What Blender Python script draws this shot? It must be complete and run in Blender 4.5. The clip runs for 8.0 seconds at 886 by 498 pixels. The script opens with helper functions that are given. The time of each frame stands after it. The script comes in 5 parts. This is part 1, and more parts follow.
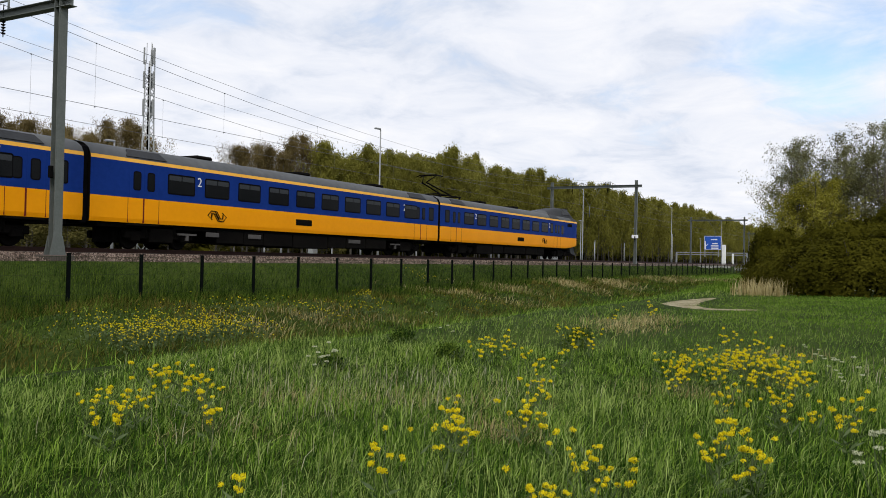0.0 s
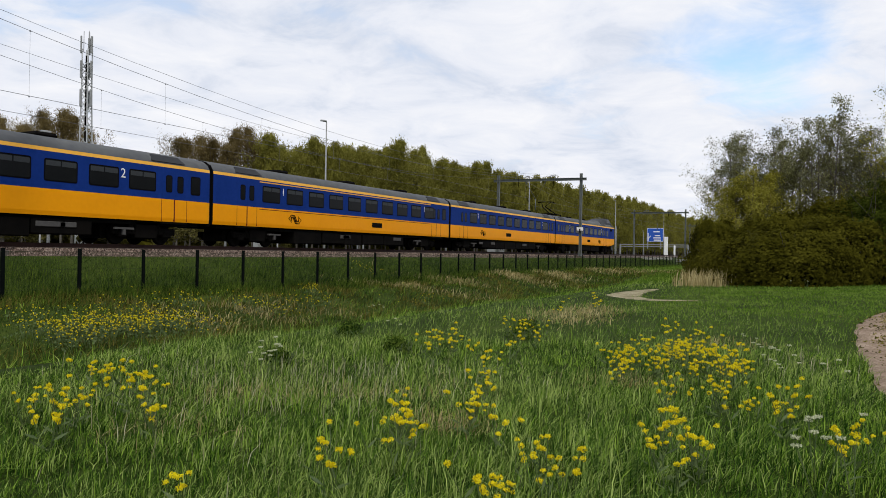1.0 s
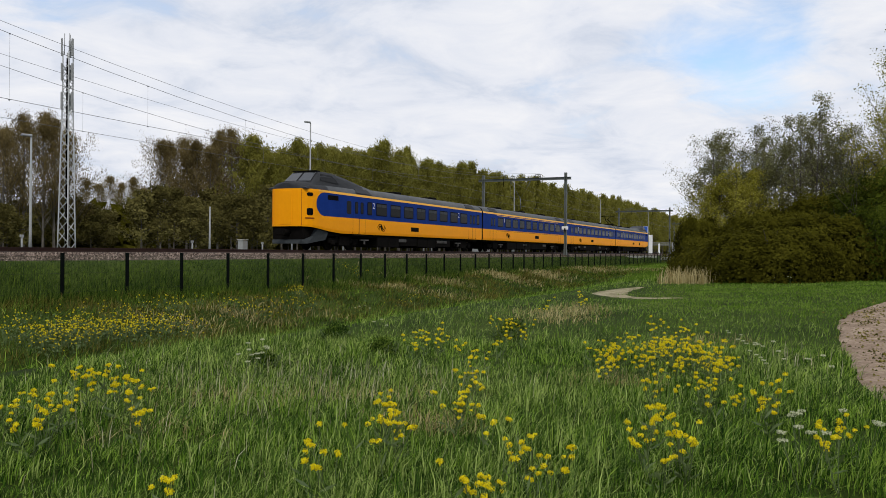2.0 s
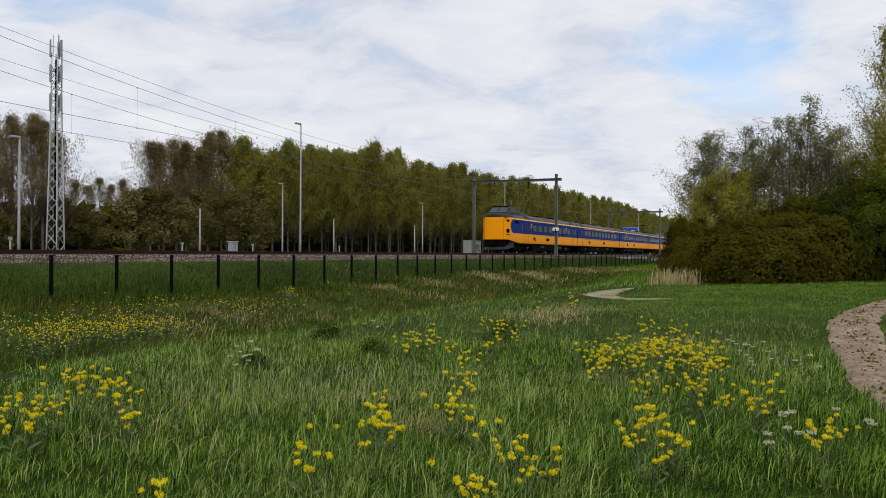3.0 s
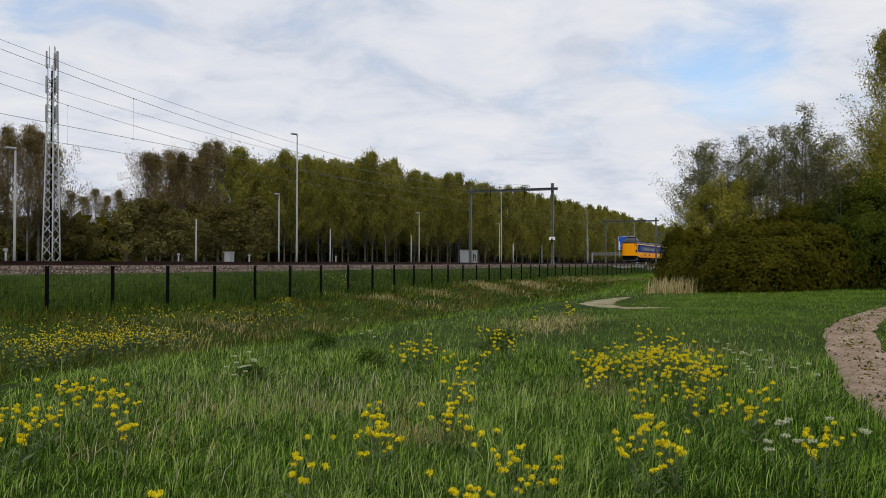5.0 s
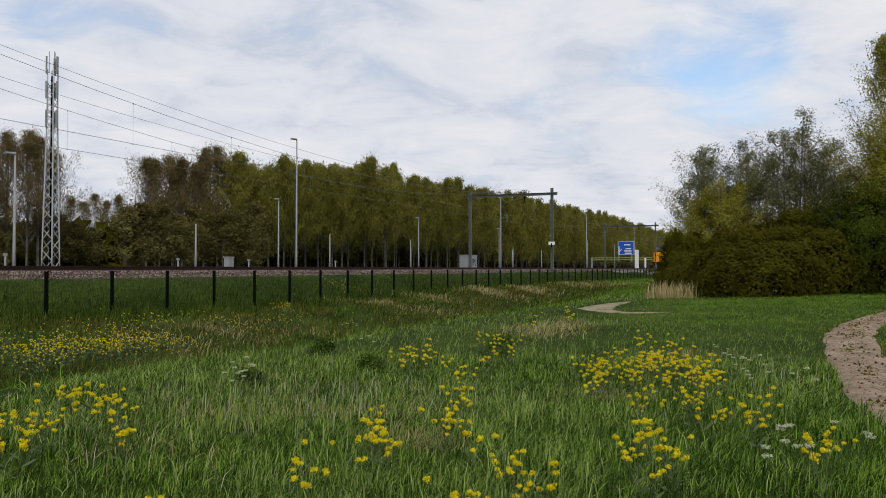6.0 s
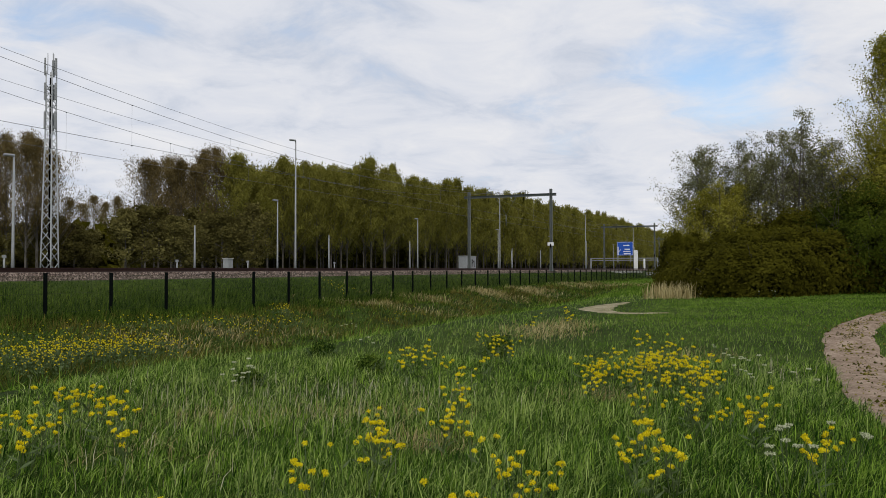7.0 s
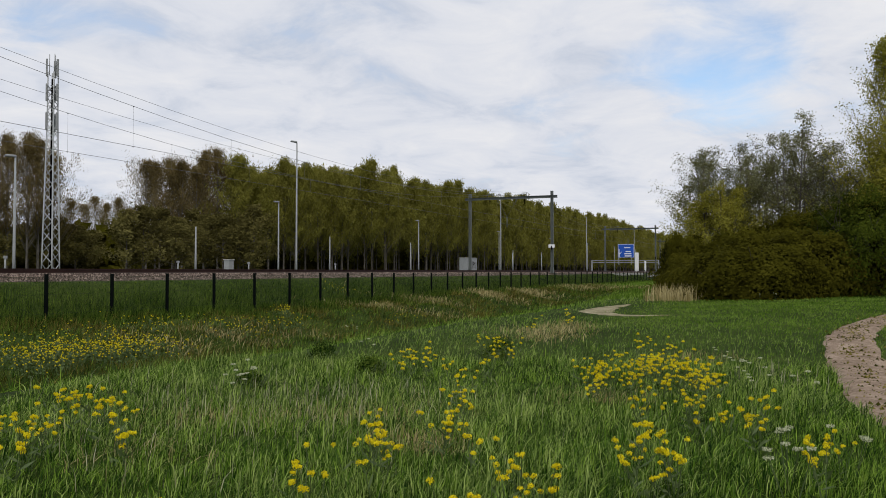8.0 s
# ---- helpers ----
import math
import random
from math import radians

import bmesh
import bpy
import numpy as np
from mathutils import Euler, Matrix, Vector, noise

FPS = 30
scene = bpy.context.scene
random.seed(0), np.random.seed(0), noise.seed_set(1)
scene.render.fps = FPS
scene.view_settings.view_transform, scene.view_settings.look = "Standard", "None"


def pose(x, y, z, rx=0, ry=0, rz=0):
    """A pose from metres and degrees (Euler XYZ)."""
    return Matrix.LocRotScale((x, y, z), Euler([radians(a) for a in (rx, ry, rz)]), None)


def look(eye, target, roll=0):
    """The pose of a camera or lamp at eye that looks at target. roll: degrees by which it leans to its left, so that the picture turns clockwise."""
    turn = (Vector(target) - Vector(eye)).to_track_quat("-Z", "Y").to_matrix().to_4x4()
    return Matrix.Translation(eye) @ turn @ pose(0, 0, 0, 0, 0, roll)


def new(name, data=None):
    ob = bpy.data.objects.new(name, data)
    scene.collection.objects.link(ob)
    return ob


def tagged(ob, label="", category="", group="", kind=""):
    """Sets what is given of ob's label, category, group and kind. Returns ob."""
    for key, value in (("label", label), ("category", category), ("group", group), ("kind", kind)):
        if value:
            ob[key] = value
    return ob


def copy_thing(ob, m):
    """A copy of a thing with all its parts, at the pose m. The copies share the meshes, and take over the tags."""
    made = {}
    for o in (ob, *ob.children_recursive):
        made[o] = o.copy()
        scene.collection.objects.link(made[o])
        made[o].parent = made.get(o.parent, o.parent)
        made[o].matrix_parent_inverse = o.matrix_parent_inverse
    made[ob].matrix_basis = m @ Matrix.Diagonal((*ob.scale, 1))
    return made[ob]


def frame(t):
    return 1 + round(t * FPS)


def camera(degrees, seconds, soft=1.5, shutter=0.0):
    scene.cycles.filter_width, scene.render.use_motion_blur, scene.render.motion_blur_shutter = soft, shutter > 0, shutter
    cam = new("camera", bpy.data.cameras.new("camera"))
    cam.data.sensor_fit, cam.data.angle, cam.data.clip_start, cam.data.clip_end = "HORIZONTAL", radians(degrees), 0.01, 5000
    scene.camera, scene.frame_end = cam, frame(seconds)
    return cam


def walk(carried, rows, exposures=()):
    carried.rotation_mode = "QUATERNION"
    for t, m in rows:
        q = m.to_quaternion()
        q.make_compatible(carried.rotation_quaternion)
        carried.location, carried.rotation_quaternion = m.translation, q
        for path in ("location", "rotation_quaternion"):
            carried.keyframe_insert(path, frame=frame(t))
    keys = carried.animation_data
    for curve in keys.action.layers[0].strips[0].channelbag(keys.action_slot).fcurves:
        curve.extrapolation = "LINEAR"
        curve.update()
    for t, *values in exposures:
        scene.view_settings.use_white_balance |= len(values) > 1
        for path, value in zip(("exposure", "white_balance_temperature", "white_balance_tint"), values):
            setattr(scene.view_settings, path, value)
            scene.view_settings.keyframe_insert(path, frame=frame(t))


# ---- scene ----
cam = camera(57.14, 8.0, soft=0.6)
PATH = [
    (0.0, pose(0, 0, 1.6, 90.624, -1.257, -60.960)),
    (0.5, pose(0, 0, 1.6, 90.235, -1.193, -63.514)),
    (1.0, pose(0, 0, 1.6, 90.196, -0.991, -64.680)),
    (1.5, pose(0, 0, 1.6, 90.215, -0.630, -65.235)),
    (3.0, pose(0, 0, 1.6, 90.332, -0.270, -66.329)),
    (3.5, pose(0, 0, 1.6, 90.444, -0.204, -66.464)),
    (4.0, pose(0, 0, 1.6, 90.594, -0.112, -66.565)),
    (4.5, pose(0, 0, 1.6, 90.788, -0.057, -66.564)),
    (6.0, pose(0, 0, 1.6, 91.361, -0.025, -66.598)),
    (6.5, pose(0, 0, 1.6, 91.372, 0.062, -66.590)),
    (7.0, pose(0, 0, 1.6, 91.425, 0.093, -66.659)),
    (7.5, pose(0, 0, 1.6, 91.517, 0.077, -66.641)),
    (8.0, pose(0, 0, 1.6, 91.550, -0.050, -66.600)),
]
# the clip's camera darkens its picture a little as it settles
walk(cam, PATH, [(0.0, 0.27), (0.5, 0.25), (1.5, 0.19), (3.0, 0.08), (4.5, 0.03), (6.0, 0.0), (8.0, 0.0)])

# ---- sky and sun: bright overcast with one blue opening ----
SUN_AZ, SUN_EL = radians(215), radians(48)      # azimuth counted from +X towards +Y
world = bpy.data.worlds.new("sky")
scene.world = world
world.use_nodes = True
wn, wl = world.node_tree.nodes, world.node_tree.links
wn.clear()


def wnode(kind, **values):
    n = wn.new(kind)
    for key, value in values.items():
        n.inputs[key].default_value = value
    return n


def build_sky():
    out = wn.new("ShaderNodeOutputWorld")
    back = wnode("ShaderNodeBackground", Strength=0.1)
    sky = wn.new("ShaderNodeTexSky")
    sky.sky_type, sky.sun_disc = "NISHITA", False
    sky.sun_elevation, sky.sun_rotation = SUN_EL, radians(90) - SUN_AZ
    sky.air_density, sky.dust_density = 1.0, 0.6
    coord = wn.new("ShaderNodeTexCoord")
    split = wn.new("ShaderNodeSeparateXYZ")
    wl.new(coord.outputs["Generated"], split.inputs[0])

    def math_node(op, a, b=0.0):
        n = wn.new("ShaderNodeMath")
        n.operation = op
        for i, v in enumerate((a, b)):
            if isinstance(v, (int, float)):
                n.inputs[i].default_value = v
            else:
                wl.new(v, n.inputs[i])
        return n.outputs[0]
    height = math_node("ADD", math_node("ABSOLUTE", split.outputs[2]), 0.16)
    flat = wn.new("ShaderNodeCombineXYZ")
    wl.new(math_node("DIVIDE", split.outputs[0], height), flat.inputs[0])
    wl.new(math_node("DIVIDE", split.outputs[1], height), flat.inputs[1])
    broad = wnode("ShaderNodeTexNoise", Scale=0.8, Detail=8.0, Roughness=0.55, Distortion=0.35)
    fine = wnode("ShaderNodeTexNoise", Scale=3.0, Detail=9.0, Roughness=0.6, Distortion=0.5)
    wl.new(flat.outputs[0], broad.inputs["Vector"])
    wl.new(flat.outputs[0], fine.inputs["Vector"])
    # the opening in the cloud deck
    aim = wn.new("ShaderNodeVectorMath")
    aim.operation = "DISTANCE"
    aim.inputs[1].default_value = (0.962, 0.070, 0.285)
    wl.new(coord.outputs["Generated"], aim.inputs[0])
    gap = wn.new("ShaderNodeMapRange")
    gap.interpolation_type = "SMOOTHSTEP"
    wl.new(aim.outputs["Value"], gap.inputs[0])
    for i, v in zip((1, 2, 3, 4), (0.02, 0.185, 1.0, 0.0)):
        gap.inputs[i].default_value = v
    cover = math_node("ADD", math_node("MULTIPLY", gap.outputs[0], -0.30), broad.outputs[0])
    cover = math_node("ADD", cover, math_node("MULTIPLY", math_node("SUBTRACT", fine.outputs[0], 0.5), 0.35))
    mask = wn.new("ShaderNodeMapRange")
    mask.interpolation_type = "SMOOTHSTEP"
    wl.new(cover, mask.inputs[0])
    mask.inputs[1].default_value, mask.inputs[2].default_value = 0.14, 0.42
    tone = wn.new("ShaderNodeValToRGB")
    wl.new(math_node("ADD", math_node("MULTIPLY", fine.outputs[0], 0.6), math_node("MULTIPLY", broad.outputs[0], 0.4)), tone.inputs[0])
    el = tone.color_ramp.elements
    el[0].position, el[0].color = 0.37, (0.63, 0.69, 0.81, 1)
    el[1].position, el[1].color = 0.62, (0.93, 0.935, 0.97, 1)
    mid = el.new(0.48)
    mid.color = (0.81, 0.84, 0.92, 1)
    bright = wn.new("ShaderNodeVectorMath")
    bright.operation = "SCALE"
    bright.inputs["Scale"].default_value = 8.7
    wl.new(tone.outputs[0], bright.inputs[0])
    blue = wn.new("ShaderNodeVectorMath")
    blue.operation = "SCALE"
    blue.inputs["Scale"].default_value = 1.7
    wl.new(sky.outputs[0], blue.inputs[0])
    mix = wn.new("ShaderNodeMix")
    mix.data_type = "RGBA"
    wl.new(mask.outputs[0], mix.inputs["Factor"])
    wl.new(blue.outputs[0], mix.inputs["A"])
    wl.new(bright.outputs[0], mix.inputs["B"])
    wl.new(mix.outputs["Result"], back.inputs["Color"])
    wl.new(back.outputs[0], out.inputs[0])


build_sky()
sun = new("sun", bpy.data.lights.new("sun", "SUN"))
sun.data.energy, sun.data.angle, sun.data.color = 1.6, radians(14), (1.0, 0.95, 0.88)
sun.matrix_world = look((math.cos(SUN_AZ) * math.cos(SUN_EL), math.sin(SUN_AZ) * math.cos(SUN_EL), math.sin(SUN_EL)), (0, 0, 0))


# ---- materials ----
def mat(name, colours, rough=0.7, metal=0.0, scale=3.0, fine=40.0, bump=0.0, island=0.0, each=0.0, trans=0.0, spec=0.5):
    """A procedural material: two or three colours mixed by noise at two scales, with optional variation per island or object."""
    m = bpy.data.materials.new(name)
    m.use_nodes = True
    nodes, links = m.node_tree.nodes, m.node_tree.links
    b = nodes["Principled BSDF"]
    b.inputs["Roughness"].default_value, b.inputs["Metallic"].default_value = rough, metal
    b.inputs["Specular IOR Level"].default_value = spec
    coord = nodes.new("ShaderNodeNewGeometry")
    n1, n2 = nodes.new("ShaderNodeTexNoise"), nodes.new("ShaderNodeTexNoise")
    pos = coord.outputs["Position"]
    if each == 0.0 and island == 0.0:
        tc = nodes.new("ShaderNodeTexCoord")
        pos = tc.outputs["Object"]
    for n, s in ((n1, scale), (n2, fine)):
        n.inputs["Scale"].default_value, n.inputs["Detail"].default_value = s, 5.0
        links.new(pos, n.inputs["Vector"])
    add = nodes.new("ShaderNodeMath")
    add.operation = "MULTIPLY_ADD"
    links.new(n2.outputs[0], add.inputs[0])
    add.inputs[1].default_value = 0.45
    half = nodes.new("ShaderNodeMath")
    half.operation = "MULTIPLY"
    links.new(n1.outputs[0], half.inputs[0])
    half.inputs[1].default_value = 0.55
    links.new(half.outputs[0], add.inputs[2])
    value = add.outputs[0]
    for amount, source in ((island, coord.outputs["Random Per Island"]), (each, None)):
        if amount:
            if source is None:
                source = nodes.new("ShaderNodeObjectInfo").outputs["Random"]
            k = nodes.new("ShaderNodeMath")
            k.operation = "MULTIPLY_ADD"
            links.new(source, k.inputs[0])
            k.inputs[1].default_value = amount
            links.new(value, k.inputs[2])
            c = nodes.new("ShaderNodeMath")
            c.operation = "SUBTRACT"
            links.new(k.outputs[0], c.inputs[0])
            c.inputs[1].default_value = amount / 2
            value = c.outputs[0]
    ramp = nodes.new("ShaderNodeValToRGB")
    links.new(value, ramp.inputs[0])
    el = ramp.color_ramp.elements
    el[0].position, el[1].position = 0.32, 0.68
    el[0].color, el[1].color = (*colours[0], 1), (*colours[-1], 1)
    for i, c in enumerate(colours[1:-1]):
        e = el.new(0.32 + 0.36 * (i + 1) / (len(colours) - 1))
        e.color = (*c, 1)
    links.new(ramp.outputs[0], b.inputs["Base Color"])
    if bump:
        bm_node = nodes.new("ShaderNodeBump")
        bm_node.inputs["Strength"].default_value = bump
        bm_node.inputs["Distance"].default_value = 0.02
        links.new(n2.outputs[0], bm_node.inputs["Height"])
        links.new(bm_node.outputs[0], b.inputs["Normal"])
    if trans:
        out = nodes["Material Output"]
        tr, ms = nodes.new("ShaderNodeBsdfTranslucent"), nodes.new("ShaderNodeMixShader")
        links.new(ramp.outputs[0], tr.inputs[0])
        ms.inputs[0].default_value = trans
        links.new(b.outputs[0], ms.inputs[1])
        links.new(tr.outputs[0], ms.inputs[2])
        links.new(ms.outputs[0], out.inputs[0])
    return m


# soil colour darkened to carry the shade between grass blades
M_GROUND = mat("shade_dark_soil", [(0.012, 0.020, 0.003), (0.026, 0.044, 0.006), (0.058, 0.078, 0.014)], 0.95, scale=0.35, fine=9.0, bump=0.5, spec=0.05)
M_PATH = mat("dry_earth", [(0.105, 0.072, 0.050), (0.235, 0.175, 0.128), (0.36, 0.285, 0.215)], 0.95, scale=2.6, fine=14.0, bump=1.0, spec=0.05)
M_BALLAST = mat("ballast", [(0.036, 0.026, 0.020), (0.085, 0.062, 0.050), (0.16, 0.122, 0.10)], 0.9, scale=2.0, fine=22.0, bump=1.0, spec=0.1)
M_STONE = mat("ballast_stone", [(0.030, 0.021, 0.016), (0.105, 0.076, 0.060), (0.26, 0.205, 0.17)], 0.9, scale=2.0, fine=20.0, island=0.6, spec=0.1)
M_RAIL = mat("rusty_rail", [(0.022, 0.011, 0.009), (0.045, 0.022, 0.017)], 0.7, metal=0.3, scale=1.0, fine=30.0, spec=0.2)
M_CONCRETE = mat("concrete", [(0.25, 0.24, 0.22), (0.36, 0.35, 0.32), (0.45, 0.44, 0.41)], 0.9, scale=0.8, fine=18.0, bump=0.2)
M_SLEEPER = mat("dark_concrete_sleeper", [(0.06, 0.05, 0.043), (0.11, 0.095, 0.085)], 0.9, scale=2.0, fine=18.0, spec=0.1)
M_ASPHALT = mat("asphalt", [(0.04, 0.04, 0.042), (0.06, 0.06, 0.062)], 0.9, scale=0.3, fine=25.0)
M_GALV = mat("galvanised_steel", [(0.095, 0.108, 0.098), (0.145, 0.158, 0.148)], 0.65, metal=0.2, scale=1.2, fine=14.0, spec=0.3)
M_LIGHTSTEEL = mat("pale_steel", [(0.22, 0.23, 0.23), (0.32, 0.33, 0.33)], 0.65, metal=0.1, scale=1.0, fine=14.0, spec=0.3)
M_TOWER = mat("white_galvanised_lattice", [(0.34, 0.355, 0.36), (0.46, 0.475, 0.48)], 0.6, metal=0.05, scale=1.0, fine=14.0)
M_WIRE = mat("weathered_wire", [(0.10, 0.105, 0.11), (0.16, 0.165, 0.17)], 0.6, metal=0.3)
M_FENCE = mat("dark_green_coating", [(0.002, 0.003, 0.003), (0.004, 0.006, 0.005)], 0.8, scale=2.0, spec=0.03)
M_MESH = mat("green_coated_wire", [(0.016, 0.026, 0.010), (0.030, 0.044, 0.018)], 0.7, scale=2.0, spec=0.1)
M_YELLOW = mat("yellow_paint", [(0.80, 0.300, 0.001), (0.86, 0.335, 0.002)], 0.5, scale=0.7, fine=6.0, spec=0.08)
M_BLUE = mat("blue_paint", [(0.007, 0.028, 0.165), (0.011, 0.038, 0.215)], 0.5, scale=0.7, fine=6.0, spec=0.012)
M_STRIPE = mat("pale_orange_stripe", [(0.80, 0.40, 0.05), (0.86, 0.46, 0.08)], 0.5, scale=0.7, fine=6.0, spec=0.1)
M_ROOF = mat("grey_roof", [(0.070, 0.075, 0.080), (0.090, 0.095, 0.10), (0.115, 0.12, 0.12)], 0.75, scale=0.4, fine=3.0, spec=0.1)
M_DARK = mat("underframe_black", [(0.003, 0.003, 0.003), (0.008, 0.007, 0.006)], 0.9, scale=2.0, spec=0.03)
M_COCKPIT = mat("cockpit_grey", [(0.022, 0.024, 0.027), (0.038, 0.040, 0.044)], 0.7, scale=0.6, fine=9.0, spec=0.15)
M_PLOUGH = mat("plough_grey", [(0.018, 0.022, 0.024), (0.034, 0.040, 0.043)], 0.7, scale=1.0, fine=9.0, spec=0.15)
M_GREYBOX = mat("underframe_grey", [(0.05, 0.05, 0.05), (0.10, 0.095, 0.09)], 0.8, scale=2.0, spec=0.1)
M_GLASS = mat("tinted_glass", [(0.006, 0.007, 0.008), (0.014, 0.015, 0.016)], 0.2, scale=0.6, spec=0.04)
M_SCREEN = mat("windscreen_glass", [(0.020, 0.023, 0.026), (0.035, 0.038, 0.042)], 0.06, scale=0.6, spec=0.6)
M_PANE = mat("upper_pane", [(0.03, 0.034, 0.038), (0.06, 0.065, 0.07)], 0.3, scale=0.6, spec=0.02)
M_SEAL = mat("rubber_seal", [(0.003, 0.003, 0.0035), (0.007, 0.007, 0.008)], 0.8, spec=0.01)
M_WHITE = mat("white_paint", [(0.72, 0.72, 0.72), (0.80, 0.80, 0.80)], 0.5)
M_RED = mat("dark_red_line", [(0.12, 0.012, 0.010), (0.16, 0.02, 0.014)], 0.5, spec=0.05)
M_SIGN = mat("blue_sign", [(0.005, 0.07, 0.42), (0.008, 0.09, 0.48)], 0.45)
M_BARK = mat("bark", [(0.035, 0.030, 0.022), (0.075, 0.065, 0.050), (0.13, 0.12, 0.10)], 0.95, scale=1.5, fine=12.0, each=0.1)
M_PALEBARK = mat("pale_bark", [(0.060, 0.052, 0.042), (0.105, 0.095, 0.080), (0.18, 0.17, 0.15)], 0.9, scale=1.0, fine=9.0, each=0.1)
M_POPLAR = mat("young_poplar_leaf", [(0.150, 0.143, 0.026), (0.215, 0.205, 0.038), (0.29, 0.275, 0.062)], 0.85, scale=0.16, fine=1.1, island=0.12, each=0.10, trans=0.5, spec=0.02)
M_CATKIN = mat("brown_spring_twig", [(0.105, 0.078, 0.030), (0.160, 0.122, 0.048), (0.235, 0.185, 0.082)], 0.9, scale=0.12, fine=0.9, island=0.16, each=0.2, trans=0.5, spec=0.02)
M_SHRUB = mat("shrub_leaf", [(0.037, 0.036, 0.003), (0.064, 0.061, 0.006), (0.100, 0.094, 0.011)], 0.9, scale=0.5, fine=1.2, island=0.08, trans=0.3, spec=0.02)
M_WOODEDGE = mat("wood_edge_leaf", [(0.084, 0.074, 0.022), (0.135, 0.120, 0.037), (0.195, 0.175, 0.060)], 0.9, scale=0.12, fine=0.8, island=0.10, each=0.35, trans=0.35, spec=0.02)
M_HAW = mat("hawthorn_leaf", [(0.022, 0.033, 0.002), (0.046, 0.064, 0.004), (0.090, 0.112, 0.011)], 0.8, scale=0.6, fine=2.0, island=0.3, trans=0.3, spec=0.05)
M_BIRCH = mat("grey_spring_leaf", [(0.090, 0.092, 0.032), (0.140, 0.142, 0.052), (0.22, 0.22, 0.095)], 0.8, scale=0.3, fine=2.0, island=0.4, each=0.15, trans=0.35, spec=0.08)
M_LIMELEAF = mat("lime_spring_leaf", [(0.165, 0.158, 0.014), (0.240, 0.228, 0.024), (0.33, 0.31, 0.050)], 0.8, scale=0.3, fine=2.0, island=0.3, each=0.1, trans=0.4, spec=0.12)
M_GRASS = mat("meadow_grass", [(0.012, 0.044, 0.002), (0.068, 0.148, 0.010), (0.235, 0.36, 0.046)], 0.7, scale=0.45, fine=2.2, island=0.75, trans=0.2, spec=0.1)
M_PALEGRASS = mat("pale_meadow_grass", [(0.045, 0.090, 0.013), (0.150, 0.236, 0.042), (0.345, 0.44, 0.120)], 0.75, scale=0.6, fine=2.5, island=0.75, trans=0.2, spec=0.1)
M_DEEPGRASS = mat("deep_meadow_grass", [(0.006, 0.025, 0.001), (0.030, 0.082, 0.005), (0.110, 0.205, 0.018)], 0.7, scale=0.6, fine=2.5, island=0.7, trans=0.2, spec=0.1)
M_DRYSTEM = mat("bleached_stem", [(0.24, 0.23, 0.13), (0.36, 0.35, 0.21), (0.52, 0.50, 0.34)], 0.85, scale=0.8, fine=3.0, island=0.6, trans=0.15, spec=0.05)
M_BANK = mat("bank_grass", [(0.008, 0.023, 0.002), (0.033, 0.069, 0.006), (0.112, 0.160, 0.022)], 0.8, scale=0.45, fine=2.2, island=0.6, trans=0.25, spec=0.05)
M_TURF = mat("short_turf", [(0.045, 0.098, 0.007), (0.105, 0.190, 0.018), (0.20, 0.295, 0.050)], 0.85, scale=0.45, fine=1.4, island=0.45, trans=0.2, spec=0.05)
M_SAND = mat("pale_sand", [(0.10, 0.088, 0.045), (0.25, 0.22, 0.135), (0.38, 0.34, 0.235)], 0.95, scale=1.6, fine=12.0, bump=0.8, spec=0.05)
M_STRAW = mat("dry_straw", [(0.20, 0.16, 0.062), (0.35, 0.29, 0.125), (0.53, 0.455, 0.24)], 0.8, scale=0.6, fine=3.0, island=0.4, trans=0.25, spec=0.1)
M_RUST = mat("brown_dead_herb", [(0.030, 0.030, 0.004), (0.090, 0.080, 0.014), (0.215, 0.180, 0.046)], 0.9, scale=0.6, fine=3.0, island=0.5, trans=0.25, spec=0.05)
M_PETAL = mat("yellow_petal", [(0.58, 0.46, 0.004), (0.72, 0.60, 0.008), (0.82, 0.71, 0.025)], 0.7, scale=2.0, island=0.3, trans=0.3, spec=0.1)
M_STEM = mat("flower_stem", [(0.05, 0.085, 0.02), (0.09, 0.13, 0.035)], 0.7, scale=2.0, island=0.3, trans=0.2)
M_UMBEL = mat("white_umbel", [(0.44, 0.46, 0.30), (0.58, 0.60, 0.42)], 0.7, scale=2.0, island=0.2, trans=0.2, spec=0.1)


# ---- mesh helpers ----
def part(name, bm, materials, parent=None, label="", m=None):
    """Link a bmesh (or a ready mesh) as one object, under a thing or a part."""
    if isinstance(bm, bpy.types.Mesh):
        me = bm
    else:
        me = bpy.data.meshes.new(name)
        bm.normal_update()
        bm.to_mesh(me)
        bm.free()
        for k in materials if isinstance(materials, (list, tuple)) else [materials]:
            me.materials.append(k)
    ob = new(name, me)
    if parent is not None:
        ob.parent = parent
    if m is not None:
        ob.matrix_basis = m
    if label:
        tagged(ob, label)
    return ob


def thing(name, label, category, m=None, group="", kind=""):
    ob = new(name)
    ob.empty_display_size = 0.2
    if m is not None:
        ob.matrix_basis = m
    return tagged(ob, label, category, group, kind)


def box(bm, x0, y0, z0, x1, y1, z1, index=0, bevel=0.0):
    vs = bmesh.ops.create_cube(bm, size=1.0)["verts"]
    for v in vs:
        v.co = Vector(((x0 + x1) / 2 + v.co.x * (x1 - x0), (y0 + y1) / 2 + v.co.y * (y1 - y0), (z0 + z1) / 2 + v.co.z * (z1 - z0)))
    faces = {f for v in vs for f in v.link_faces}
    for f in faces:
        f.material_index = index
    if bevel:
        bmesh.ops.bevel(bm, geom=list({e for f in faces for e in f.edges}), offset=bevel, segments=1, affect="EDGES")
    return bm


